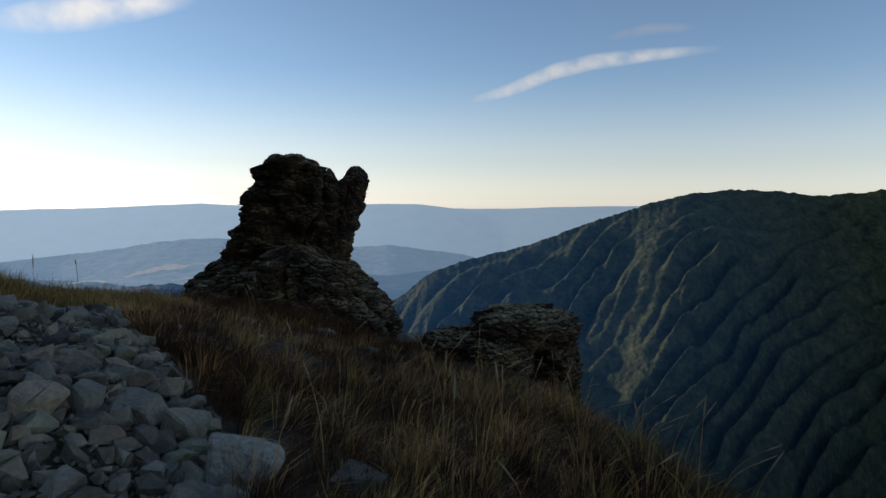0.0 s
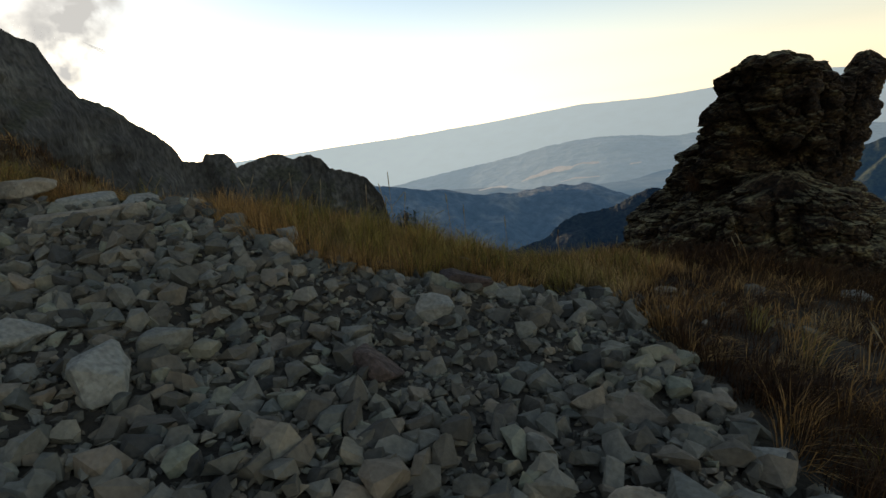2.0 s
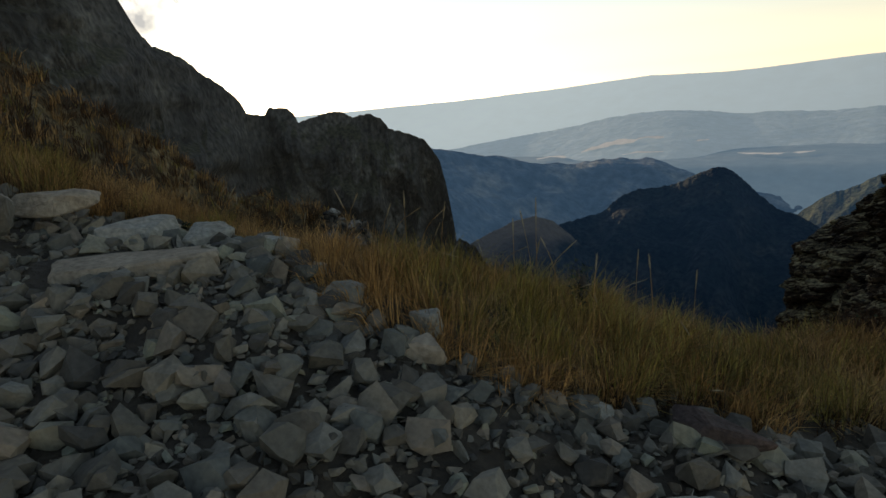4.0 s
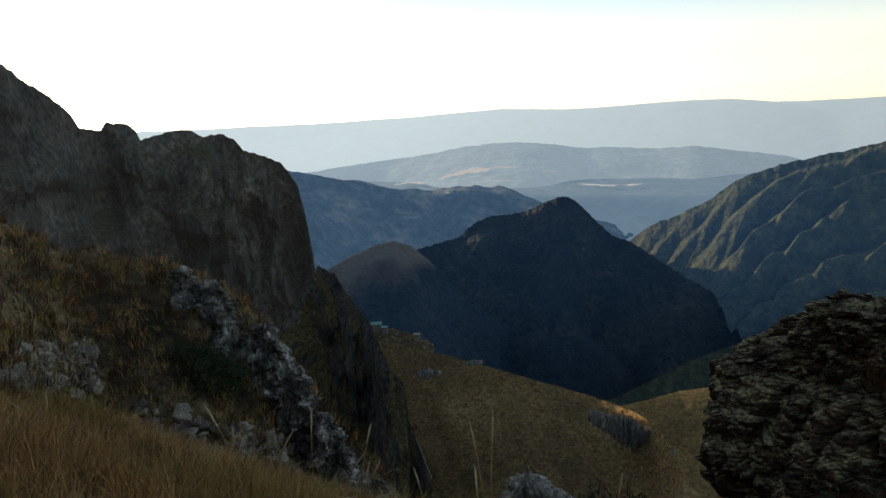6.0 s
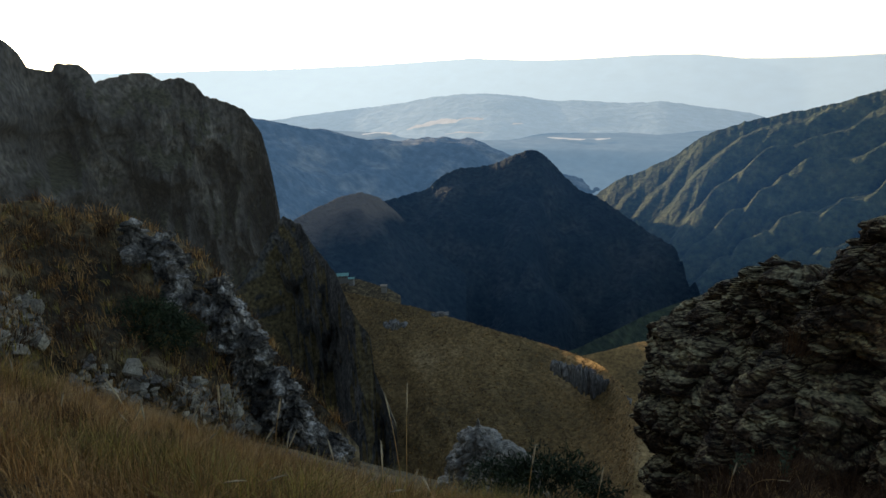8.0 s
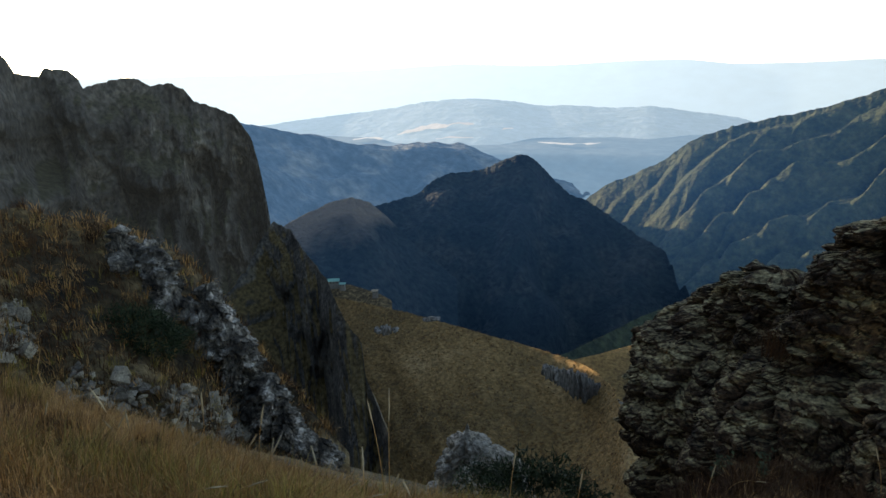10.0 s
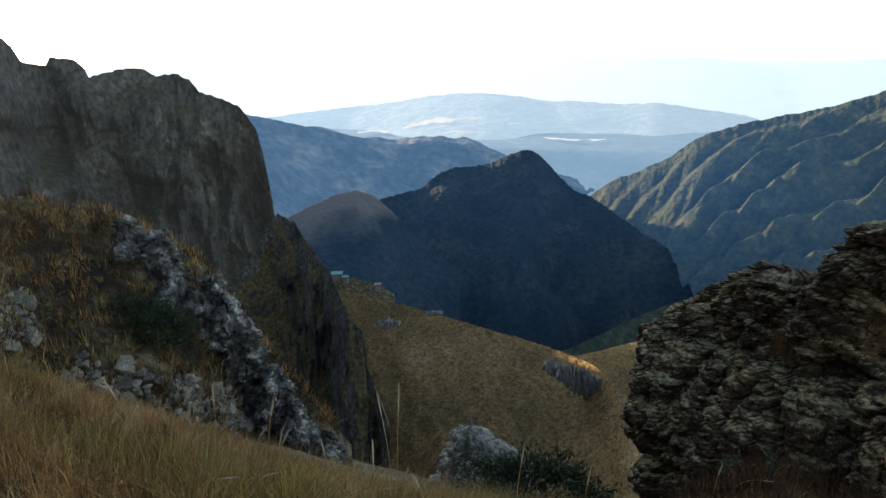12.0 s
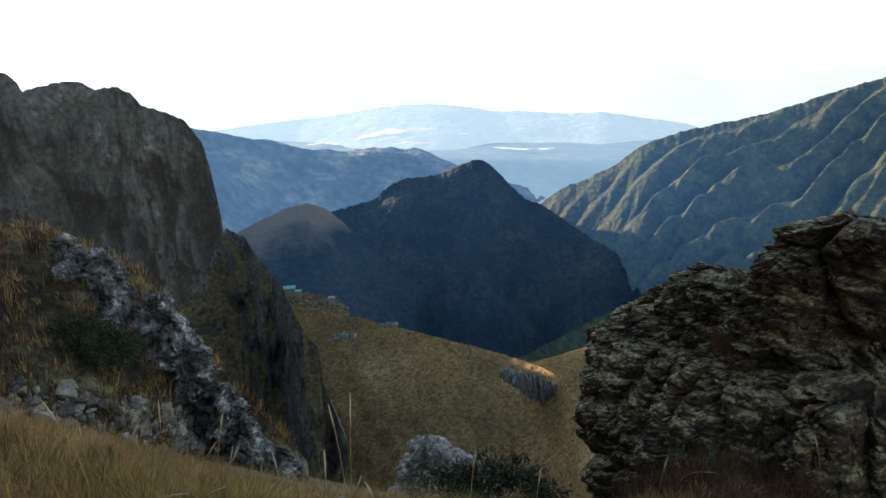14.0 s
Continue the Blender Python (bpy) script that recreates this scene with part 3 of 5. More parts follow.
def cloud(points, half, bright, density, seed, label):
    """A wisp of cloud: points = (bearing, elevation) along it, half its half-width in degrees."""
    P = np.array(points, float)
    t = np.linspace(0, 1, 60)
    A = np.interp(t, np.linspace(0, 1, len(P)), P[:, 0])
    E_ = np.interp(t, np.linspace(0, 1, len(P)), P[:, 1])
    w = np.linspace(-1, 1, 17)
    T, W = np.meshgrid(t, w, indexing="ij")
    ga, ge = np.gradient(A), np.gradient(E_)
    ln = np.hypot(ga, ge)
    wid = half * (0.35 + 0.65 * np.sin(np.pi * t) ** 0.7)
    AA_ = A[:, None] - (ge / ln * wid)[:, None] * W
    EE = E_[:, None] + (ga / ln * wid)[:, None] * W
    a, e = np.radians(AA_), np.radians(EE)
    R = 4700.0
    V = np.stack([EYE[0] - R * np.sin(a) * np.cos(e), EYE[1] + R * np.cos(a) * np.cos(e), EYE[2] + R * np.sin(e)], -1).reshape(-1, 3)
    m = bpy.data.materials.new("cloud_wisp")
    m.use_nodes = True
    N, L = m.node_tree.nodes, m.node_tree.links
    N.remove(N["Principled BSDF"])
    at = N.new("ShaderNodeAttribute")
    at.attribute_name = "thickness"
    geo = N.new("ShaderNodeNewGeometry")
    no = N.new("ShaderNodeTexNoise")
    no.inputs["Scale"].default_value, no.inputs["Detail"].default_value = 0.006, 8
    L.new(geo.outputs["Position"], no.inputs["Vector"])
    mr = N.new("ShaderNodeMapRange")
    mr.inputs[1].default_value, mr.inputs[2].default_value = 0.2, 0.75
    L.new(no.outputs[0], mr.inputs[0])
    mu = N.new("ShaderNodeMath")
    mu.operation = "MULTIPLY"
    L.new(mr.outputs[0], mu.inputs[0])
    L.new(at.outputs["Fac"], mu.inputs[1])
    mu2 = N.new("ShaderNodeMath")
    mu2.operation = "MULTIPLY"
    mu2.inputs[1].default_value = density
    L.new(mu.outputs[0], mu2.inputs[0])
    em = N.new("ShaderNodeEmission")
    em.inputs[0].default_value, em.inputs[1].default_value = (*bright[:3], 1), bright[3]
    tr = N.new("ShaderNodeBsdfTransparent")
    mx = N.new("ShaderNodeMixShader")
    L.new(mu2.outputs[0], mx.inputs[0])
    L.new(tr.outputs[0], mx.inputs[1])
    L.new(em.outputs[0], mx.inputs[2])
    L.new(mx.outputs[0], N["Material Output"].inputs[0])
    me = mesh_of("cloud", V, grid_faces(60, 17), m)
    at_ = me.attributes.new("thickness", "FLOAT", "POINT")
    fall = np.clip((1 - W ** 2), 0, 1) * np.clip(np.minimum(T, 1 - T) * 5, 0, 1)
    at_.data.foreach_set("value", fall.ravel().astype(np.float32))
    ob = new("cloud", me)
    ob.visible_shadow = False
    return tagged(ob, label, "cloud", kind="structure")


cloud([(-2.4, 9.3), (-6, 10.2), (-9.9, 11.7), (-13.4, 12.4), (-18.1, 12.7), (-24, 12.8)], 0.75, (1, 0.93, 0.86, 1.2), 1.0, 1, "thin white wisp of cloud in the blue sky")
cloud([(36, 13.0), (31, 14.3), (27, 15.5), (21, 16.9)], 1.5, (1, 0.96, 0.92, 1.4), 1.1, 2, "soft white wisp of cloud")
cloud([(-14, 14.2), (-18, 14.8), (-22, 14.6)], 0.5, (0.9, 0.9, 0.92, 0.7), 0.5, 3, "faint wisp of cloud")
cloud([(65.2, 6.0), (64.2, 8.5), (63.0, 11.0), (60.5, 13.5), (58.0, 16.5)], 3.6, (0.50, 0.55, 0.63, 1.5), 1.7, 4, "grey cloud near the low sun")
cloud([(69, 10.5), (66, 11.6), (63, 12.0)], 2.0, (0.5, 0.55, 0.63, 1.3), 1.1, 5, "grey cloud shred near the low sun")


# ---- rocks ----
def slab_shapes(n, points, seed, flat):
    rng = random.Random(seed)
    shapes = []
    for _ in range(n):
        bm = bmesh.new()
        sx, sy, sz = 1, rng.uniform(0.6, 0.95), rng.uniform(*flat)
        for _ in range(points):
            v = Vector((rng.uniform(-1, 1), rng.uniform(-1, 1), rng.uniform(-1, 1)))
            v = v / max(abs(v.x), abs(v.y), abs(v.z)) * rng.uniform(0.75, 1.0) if rng.random() < 0.75 else v.normalized()
            bm.verts.new((v.x * sx * 0.5, v.y * sy * 0.5, v.z * sz * 0.5))
        bmesh.ops.convex_hull(bm, input=bm.verts[:])
        for v in [v for v in bm.verts if not v.link_faces]:
            bm.verts.remove(v)
        bmesh.ops.triangulate(bm, faces=bm.faces[:])
        bm.verts.index_update()
        shapes.append((np.array([v.co[:] for v in bm.verts]), np.array([[v.index for v in f.verts] for f in bm.faces])))
        bm.free()
    return shapes


ICO = {}


def ico(level):
    if level not in ICO:
        bm = bmesh.new()
        bmesh.ops.create_icosphere(bm, subdivisions=level, radius=1)
        ICO[level] = (np.array([v.co[:] for v in bm.verts]), np.array([[v.index for v in f.verts] for f in bm.faces]))
        bm.free()
    return ICO[level]


def rock_geometry(blobs, level=5, rough=1.0, strata=(0.25, 0.1, 0.95), seed=0, square=3.2, cell=2.2):
    """Craggy rock out of squared, cracked and layered lumps: (x, y, z, rx, ry, rz, turn)."""
    V, F, base = [], [], 0
    ax = np.array(strata, float)
    ax /= np.linalg.norm(ax)
    for n, (x, y, z, rx, ry, rz, turn) in enumerate(blobs):
        d, f = ico(level)
        s = (np.abs(d) ** square).sum(1) ** (-1 / square)
        p = d * s[:, None] * (rx, ry, rz)
        c, q = math.cos(radians(turn)), math.sin(radians(turn))
        p = np.stack([p[:, 0] * c - p[:, 1] * q, p[:, 0] * q + p[:, 1] * c, p[:, 2]], 1) + (x, y, z)
        size = (rx * ry * rz) ** (1 / 3)
        out = (p - (x, y, z)) / np.linalg.norm(p - (x, y, z), axis=1, keepdims=True)
        k = cell / size
        warp = p + 0.25 * size * np.stack([fbm(p[:, 0] / size, p[:, 1] / size, p[:, 2] / size, 3, seed + n + j * 31) for j in range(3)], 1)
        border, val = cells(warp * (1, 1, 1.7), k * 0.55, seed + n)
        b2, v2 = cells(warp * (1, 1, 2.2), k * 1.5, seed + n + 40)
        h = (p @ ax) / (0.16 * size) + 0.8 * fbm(p[:, 0] / size, p[:, 1] / size, p[:, 2] / size, 2, seed + 77)
        saw = h - np.floor(h)
        step = np.clip(saw * 3.0, 0, 1) - 0.4 * saw
        amount = 0.20 * (val - 0.5) - 0.09 * np.exp(-border * 10) + 0.06 * (v2 - 0.5) - 0.03 * np.exp(-b2 * 10) + 0.10 * (step - 0.5)
        amount = amount + 0.035 * fbm(p[:, 0] * 4 / size, p[:, 1] * 4 / size, p[:, 2] * 4 / size, 4, seed + 5 + n, 0.6)
        p = p + out * (amount * size * rough)[:, None]
        V.append(p)
        F.append(f + base)
        base += len(p)
    return np.concatenate(V), np.concatenate(F)


def fractured(blobs, count=60, block=0.55, strata=(0.3, 0.1, 0.95), seed=0, square=3.0, flat=(0.45, 0.85), depth=0.90, core=1.0):
    """Rock broken along its bedding: lumps (x, y, z, rx, ry, rz, turn) covered with angular blocks that lie with the strata."""
    shapes = slab_shapes(24, 15, seed + 1, flat)
    r = np.random.default_rng(seed)
    bed = Vector(strata).to_track_quat("Z", "Y").to_matrix()
    V, F, base = [], [], 0
    for x, y, z, rx, ry, rz, turn in blobs:
        c, q = math.cos(radians(turn)), math.sin(radians(turn))
        size = (rx * ry * rz) ** (1 / 3)
        cv, f = rock_geometry([(x, y, z, rx, ry, rz, turn)], 5, core, strata, seed, square)
        d2 = r.normal(size=(count, 3))
        d2 /= np.linalg.norm(d2, axis=1)[:, None]
        spots = []
        for dd, k in ((d2, depth),):
            p = dd * ((np.abs(dd) ** square).sum(1) ** (-1 / square))[:, None] * (rx, ry, rz) * k
            spots.append(np.stack([p[:, 0] * c - p[:, 1] * q, p[:, 0] * q + p[:, 1] * c, p[:, 2]], 1) + (x, y, z))
        V.append(cv)
        F.append(f + base)
        base += len(cv)
        for p in spots[0]:
            sv_, sf = shapes[r.integers(len(shapes))]
            k = block * size * r.uniform(0.55, 1.25)
            m = np.array(bed @ Euler((r.normal(0, 0.12), r.normal(0, 0.12), r.choice([0, 1.57, 0.5, 2.2]) + r.normal(0, 0.15))).to_matrix())
            V.append((sv_ * (k * 1.25, k, k * 1.05)) @ m.T + p)
            F.append(sf + base)
            base += len(sv_)
    return np.concatenate(V), np.concatenate(F)


def bedded(sections, seed=0, dz=0.014, sides=420, layer=0.10, square=3.0, dip=(0.10, -0.06), ledge=0.045, lump=0.18, top_round=0.10, cut=None):
    """Bedded rock: plan sections (z, left end x, y, right end x, y, half thickness), broken into thin layers and blocks."""
    S = np.array(sorted(sections), float)
    z = np.arange(S[0, 0], S[-1, 0] + 1e-6, dz)
    lx, ly, rx, ry, b = (np.interp(z, S[:, 0], S[:, i])[:, None] for i in range(1, 6))
    a = np.hypot(rx - lx, ry - ly) / 2
    ux, uy = (rx - lx) / (2 * a), (ry - ly) / (2 * a)
    th = np.linspace(0, 2 * np.pi, sides, endpoint=False)[None]
    c, s = np.cos(th), np.sin(th)
    e = 2 / square
    p, q = np.sign(c) * np.abs(c) ** e * a, np.sign(s) * np.abs(s) ** e * b
    X, Y = (lx + rx) / 2 + p * ux - q * uy, (ly + ry) / 2 + p * uy + q * ux
    Z = np.broadcast_to(z[:, None], X.shape)
    nx, ny = p / a ** 2, q / b ** 2
    nl = np.hypot(nx, ny) + 1e-9
    ox, oy = (nx * ux - ny * uy) / nl, (nx * uy + ny * ux) / nl
    P = np.stack([X, Y, Z], -1).reshape(-1, 3)
    warp = P + 0.07 * np.stack([fbm(P[:, 0] * 1.6, P[:, 1] * 1.6, P[:, 2] * 1.6, 3, seed + j * 31) for j in range(3)], 1)
    h = warp[:, 2] + dip[0] * warp[:, 0] + dip[1] * warp[:, 1]
    level = h
    h = h / layer + 1.1 * fbm(warp[:, 0] * 0.9, warp[:, 1] * 0.9, h * 7, 3, seed + 3) + 2.5 * cells(P, 1.1, seed + 20)[1]
    k = np.floor(h).astype(np.int64)
    f = h - k
    run = (warp[:, 0] * 1.0 - warp[:, 1] * 0.6)
    width = 0.12 + 0.40 * lattice(k, k * 0 + 7, k * 0, seed + 4)
    blk = np.floor(run / width + 9 * lattice(k, k * 0, k * 0 + 3, seed + 5)).astype(np.int64)
    per_layer = lattice(k, k * 0 + 1, k * 0 + 2, seed + 6) - 0.5
    per_block = lattice(k, blk, k * 0 + 5, seed + 7) - 0.5
    big, val = cells(warp * (1, 1, 0.8), 1.3, seed + 8)
    mid, val2 = cells(warp * (1, 1, 2.4), 3.2, seed + 9)
    groove = np.exp(-np.minimum(f, 1 - f) * 9)
    patch = np.clip(0.75 + 0.9 * fbm(P[:, 0] * 1.3, P[:, 1] * 1.3, P[:, 2] * 1.8, 2, seed + 15), 0.15, 1.5)
    amount = ledge * patch * (0.5 * per_layer + 1.4 * per_block) - 0.35 * ledge * groove
    amount = amount + lump * (val - 0.5) - 0.9 * lump * np.exp(-big * 10) + 0.6 * lump * (val2 - 0.5) - 0.30 * lump * np.exp(-mid * 9)
    amount = amount + 0.030 * fbm(P[:, 0] * 8, P[:, 1] * 8, P[:, 2] * 13, 4, seed + 10, 0.65)
    if cut:  # undercut: height, depth, half height
        amount = amount - cut[1] * np.exp(-((level - (cut[0] + dip[0] * -1.9 + dip[1] * 8)) / cut[2]) ** 2) * np.clip((-oy.ravel() - 0.5) * 3, 0, 1) * np.clip((P[:, 0] + 2.5) * 2, 0, 1)
    amount = amount.reshape(X.shape)
    amount = np.maximum(amount, -0.6 * np.minimum(a, b))
    Zj = Z + (0.02 * fbm(P[:, 0] * 5, P[:, 1] * 5, P[:, 2] * 5, 3, seed + 12)).reshape(X.shape)
    X, Y = X + ox * amount, Y + oy * amount
    rows = [np.stack([X, Y, Zj], -1)]
    mid_x, mid_y = X[-1].mean(), Y[-1].mean()
    for g in (0.8, 0.6, 0.4, 0.2, 0.02):  # rough closed top
        x, y = mid_x + (X[-1] - mid_x) * g, mid_y + (Y[-1] - mid_y) * g
        zt = Zj[-1] + top_round * (1 - g ** 2) + 0.05 * fbm(x * 5, y * 5, 0.0, 3, seed + 14)
        rows.append(np.stack([x, y, zt], -1)[None])
    V = np.concatenate(rows, 0)
    return V.reshape(-1, 3), grid_faces(V.shape[0], sides, True)


def rock(name, blobs, material, label, category="rock", group="", voxel=0.05, **kw):
    V, F = fractured(blobs, **kw) if "count" in kw else rock_geometry(blobs, **kw)
    ob = new(name, mesh_of(name, V, F, material, smooth=voxel > 0))
    if voxel == 0:
        return tagged(ob, label, category, group)
    fuse = ob.modifiers.new("fuse", "REMESH")
    fuse.mode, fuse.voxel_size, fuse.use_smooth_shade = "VOXEL", voxel, True
    return tagged(ob, label, category, group)


PINNACLE = {
    "tower": (3, dict(cut=(-0.42, 0.26, 0.13), top_round=0.03), [(0.59, -2.27, 8.02, -1.70, 7.90, 0.20), (0.49, -2.44, 8.12, -1.60, 7.95, 0.30), (0.36, -2.54, 8.24, -1.36, 8.1, 0.36), (0.20, -2.64, 8.38, -1.28, 8.15, 0.42), (-0.25, -2.78, 8.68, -1.36, 8.30, 0.55), (-0.80, -2.95, 9.0, -1.30, 8.35, 0.66),
              (-1.20, -3.1, 9.1, -1.0, 8.30, 0.78), (-1.6, -3.3, 9.2, -0.70, 8.20, 0.85), (-3.0, -3.4, 9.3, -0.50, 8.10, 1.0)]),
    "shoulder": (5, dict(layer=0.12), [(-0.33, -3.05, 9.5, -2.5, 9.0, 0.25), (-0.62, -3.28, 10.0, -2.4, 9.0, 0.42), (-1.05, -3.68, 10.25, -2.4, 9.0, 0.55), (-1.38, -4.04, 10.0, -2.4, 8.9, 0.62), (-2.0, -3.98, 9.6, -2.3, 8.8, 0.75), (-2.9, -3.78, 9.5, -2.2, 8.8, 0.8), (-3.6, -3.6, 9.5, -2.0, 8.8, 0.9)]),
    "horn": (4, dict(sides=240, layer=0.08, lump=0.07, ledge=0.035), [(0.43, -1.34, 8.5, -1.08, 8.5, 0.16), (0.3, -1.42, 8.5, -1.0, 8.45, 0.22), (0.1, -1.4, 8.5, -1.06, 8.4, 0.26), (-0.3, -1.6, 8.5, -1.18, 8.4, 0.3), (-0.6, -1.7, 8.5, -1.24, 8.4, 0.3)]),
    "knob": (6, dict(sides=160, layer=0.08, lump=0.05, ledge=0.03), [(0.36, -1.66, 8.45, -1.44, 8.4, 0.14), (0.2, -1.74, 8.45, -1.34, 8.35, 0.22), (-0.2, -1.8, 8.45, -1.3, 8.3, 0.25)]),
    "buttress": (8, dict(layer=0.12), [(-0.75, -2.80, 8.75, -2.2, 8.3, 0.25), (-1.0, -2.95, 8.7, -2.05, 8.0, 0.42), (-1.6, -3.2, 8.6, -1.7, 7.6, 0.55), (-2.6, -3.4, 8.6, -1.5, 7.5, 0.7)]),
    "block": (9, dict(sides=300, layer=0.16), [(-0.66, -2.30, 7.75, -1.40, 7.75, 0.32), (-0.76, -2.40, 7.72, -1.22, 7.72, 0.42), (-1.1, -2.45, 7.7, -1.1, 7.7, 0.48), (-2.2, -2.6, 7.7, -0.9, 7.7, 0.6)]),
}
pinnacle = tagged(new("rock_pinnacle"), "dark lichened rock pinnacle with a leaning horn", "rock")
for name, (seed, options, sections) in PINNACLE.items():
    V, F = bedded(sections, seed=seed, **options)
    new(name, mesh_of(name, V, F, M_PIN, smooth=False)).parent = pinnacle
ledge = tagged(new("rock_ledge"), "dark flat-topped rock ledge at the drop", "rock")
for name, seed, blobs in (
        ("cap", 11, [(0.95, 7.1, -1.42, 0.6, 0.55, 0.22, 5), (0.6, 6.8, -1.7, 0.35, 0.45, 0.25, 20)]),
        ("face", 12, [(1.08, 7.25, -1.95, 0.48, 0.55, 0.5, -10), (1.05, 7.4, -2.8, 0.6, 0.6, 0.7, 12)]),
        ("splinter", 13, [(1.52, 7.25, -2.05, 0.10, 0.2, 0.45, 5)]),
        ("step", 14, [(0.2, 7.3, -1.7, 0.4, 0.4, 0.2, 30)])):
    rock(name, blobs, M_PIN, "", "", count=120, seed=seed, voxel=0, block=0.45, flat=(0.3, 0.7), strata=(-0.15, 0.1, 0.97)).parent = ledge
V, F = bedded([(-5.42, -7.5, 13.1, -7.3, 13.1, 0.1), (-5.65, -7.75, 13.1, -6.95, 13.1, 0.4), (-6.0, -8.0, 13.1, -6.5, 13.1, 0.6), (-6.35, -8.15, 13.1, -6.05, 13.1, 0.75), (-7.4, -8.2, 13.1, -5.8, 13.1, 0.95)],
              seed=21, dz=0.02, sides=260, layer=0.2, dip=(0.45, 0.1), ledge=0.06, lump=0.22, square=2.4)
tagged(new("quartz_rock", mesh_of("quartz_rock", V, F, M_WHITE, smooth=False)), "pale peaked quartz boulder on the slope", "rock")
RIB = [(-18.37, 14.41, -2.46), (-17.71, 14.45, -2.7), (-17.06, 14.45, -3.17), (-16.4, 14.31, -3.63), (-15.75, 14.22, -4.01), (-15.28, 14.27, -4.52), (-14.96, 14.5, -5.13), (-14.53, 14.59, -5.69), (-14.07, 14.64, -6.25), (-13.6, 14.59, -6.91), (-13.13, 14.59, -7.47), (-12.57, 14.5, -8.03), (-12.01, 14.41, -8.68)]
for i, (x, y, z) in enumerate(RIB):
    r = random.Random(i)
    for j in range(2):
        k = r.uniform(0.75, 1.2) * (0.85 + 0.045 * i)
        bx, by, bz = x + 0.45 + r.uniform(-0.55, 0.5), y + r.uniform(-0.4, 0.35), z - 0.1 + r.uniform(-0.35, 0.15)
        lean = r.uniform(0.1, 0.35)
        V, F = bedded([(bz + 0.30 * k, bx - 0.34 * k, by + 0.1, bx - 0.10 * k, by, 0.10), (bz + 0.10 * k, bx - 0.46 * k, by + 0.1, bx + 0.12 * k, by - 0.1, 0.28 * k), (bz - 0.5 * k, bx - 0.52 * k, by + 0.1, bx + (0.25 + lean) * k, by - 0.2, 0.42 * k), (bz - 1.5 * k, bx - 0.5 * k, by, bx + (0.5 + lean) * k, by - 0.3, 0.5 * k)],
                      seed=100 + i * 9 + j, dz=0.03, sides=130, layer=0.30, dip=(1.1, -0.3), ledge=0.22, lump=0.30, square=2.8)
        tagged(new("rib_rock", mesh_of("rib_rock", V, F, M_RIB, smooth=False)), "jagged grey lichened rock of a rib on the slope", "rock", "rocks of the rib")


# ---- scree ----
def scree_right(y):
    return np.interp(y, [-3, 0, 1.5, 2.6, 3.4, 4.9, 5.6], [0.3, -0.1, -0.5, -0.75, -1.45, -2.75, -3.0])


def scree_top(x):
    return np.interp(x, [-12, -8, -7, -6.3, -5.6, -5.2, -4.4, -3.8, -3.3, -2.7], [2.0, 2.8, 3.5, 3.9, 3.78, 3.6, 3.75, 4.1, 4.35, 5.1])


def in_scree(x, y, wobble=0.12):
    w = wobble * fbm(x * 1.7, y * 1.7, 0, 2, 9)
    along, across = (x + 5.75) * 0.53 + (y - 3.12) * 0.848, (y - 3.12) * 0.53 - (x + 5.75) * 0.848
    under_slab = (np.abs(along) < 0.40) & (across > -0.26) & (across < 0.20)
    return (x < scree_right(y) + w) & (y < scree_top(x) + w) & ~under_slab


rng = np.random.default_rng(5)


def scatter(n, x0, x1, y0, y1, keep):
    x, y = rng.uniform(x0, x1, n), rng.uniform(y0, y1, n)
    ok = keep(x, y)
    return x[ok], y[ok]


def turn_matrices(yaw, tilt_x, tilt_y):
    out = np.zeros((len(yaw), 3, 3))
    for i, (a, b, c) in enumerate(zip(yaw, tilt_x, tilt_y)):
        out[i] = np.array(Euler((b, c, a)).to_matrix())
    return out


def joined_stones(name, x, y, size, shapes, material, label, sink=0.25):
    z = ground_height(x, y)
    M = turn_matrices(rng.uniform(0, 6.28, len(x)), rng.normal(0, 0.35, len(x)), rng.normal(0, 0.35, len(x)))
    V, F, base = [], [], 0
    pick = rng.integers(0, len(shapes), len(x))
    for i in range(len(x)):
        sv, sf = shapes[pick[i]]
        v = (sv * size[i]) @ M[i].T + (x[i], y[i], z[i] + size[i] * (0.5 - sink) * 0.5)
        V.append(v)
        F.append(sf + base)
        base += len(v)
    return tagged(new(name, mesh_of(name, np.concatenate(V), np.concatenate(F), material, smooth=False)), label, "scree", kind="stuff")


SMALL = slab_shapes(20, 10, 1, (0.4, 0.75))
LARGE = slab_shapes(30, 14, 2, (0.4, 0.75))
gx, gy = scatter(42000, -9.5, 0.2, -1.6, 5.2, in_scree)
joined_stones("gravel", gx[:21000], gy[:21000], rng.uniform(0.025, 0.07, 21000), SMALL, M_STONE, "loose grey angular gravel of the scree")
gx, gy = scatter(40000, -9.5, 0.2, -1.6, 5.2, lambda x, y: in_scree(x, y) & (fbm(x * 1.1, y * 1.1, 0, 2, 29) + 0.35 * rng.normal(size=len(x)) > -0.42))
gx, gy = gx[:15000], gy[:15000]
joined_stones("scree_stones", gx, gy, 0.03 + 0.15 * rng.random(len(gx)) ** 3.3, LARGE, M_STONE, "broken grey-green stones of the scree slope", sink=0.05)

gx, gy = scatter(1500, -4.2, -1.4, 3.9, 5.6, lambda x, y: ~in_scree(x, y) & (fbm(x * 1.3, y * 1.3, 0, 2, 17) > -0.12))
joined_stones("path_gravel", gx, gy, 0.02 + 0.07 * rng.random(len(gx)) ** 2.5, SMALL, M_STONE, "sparse gravel on the trodden earth before the drop", sink=0.1)

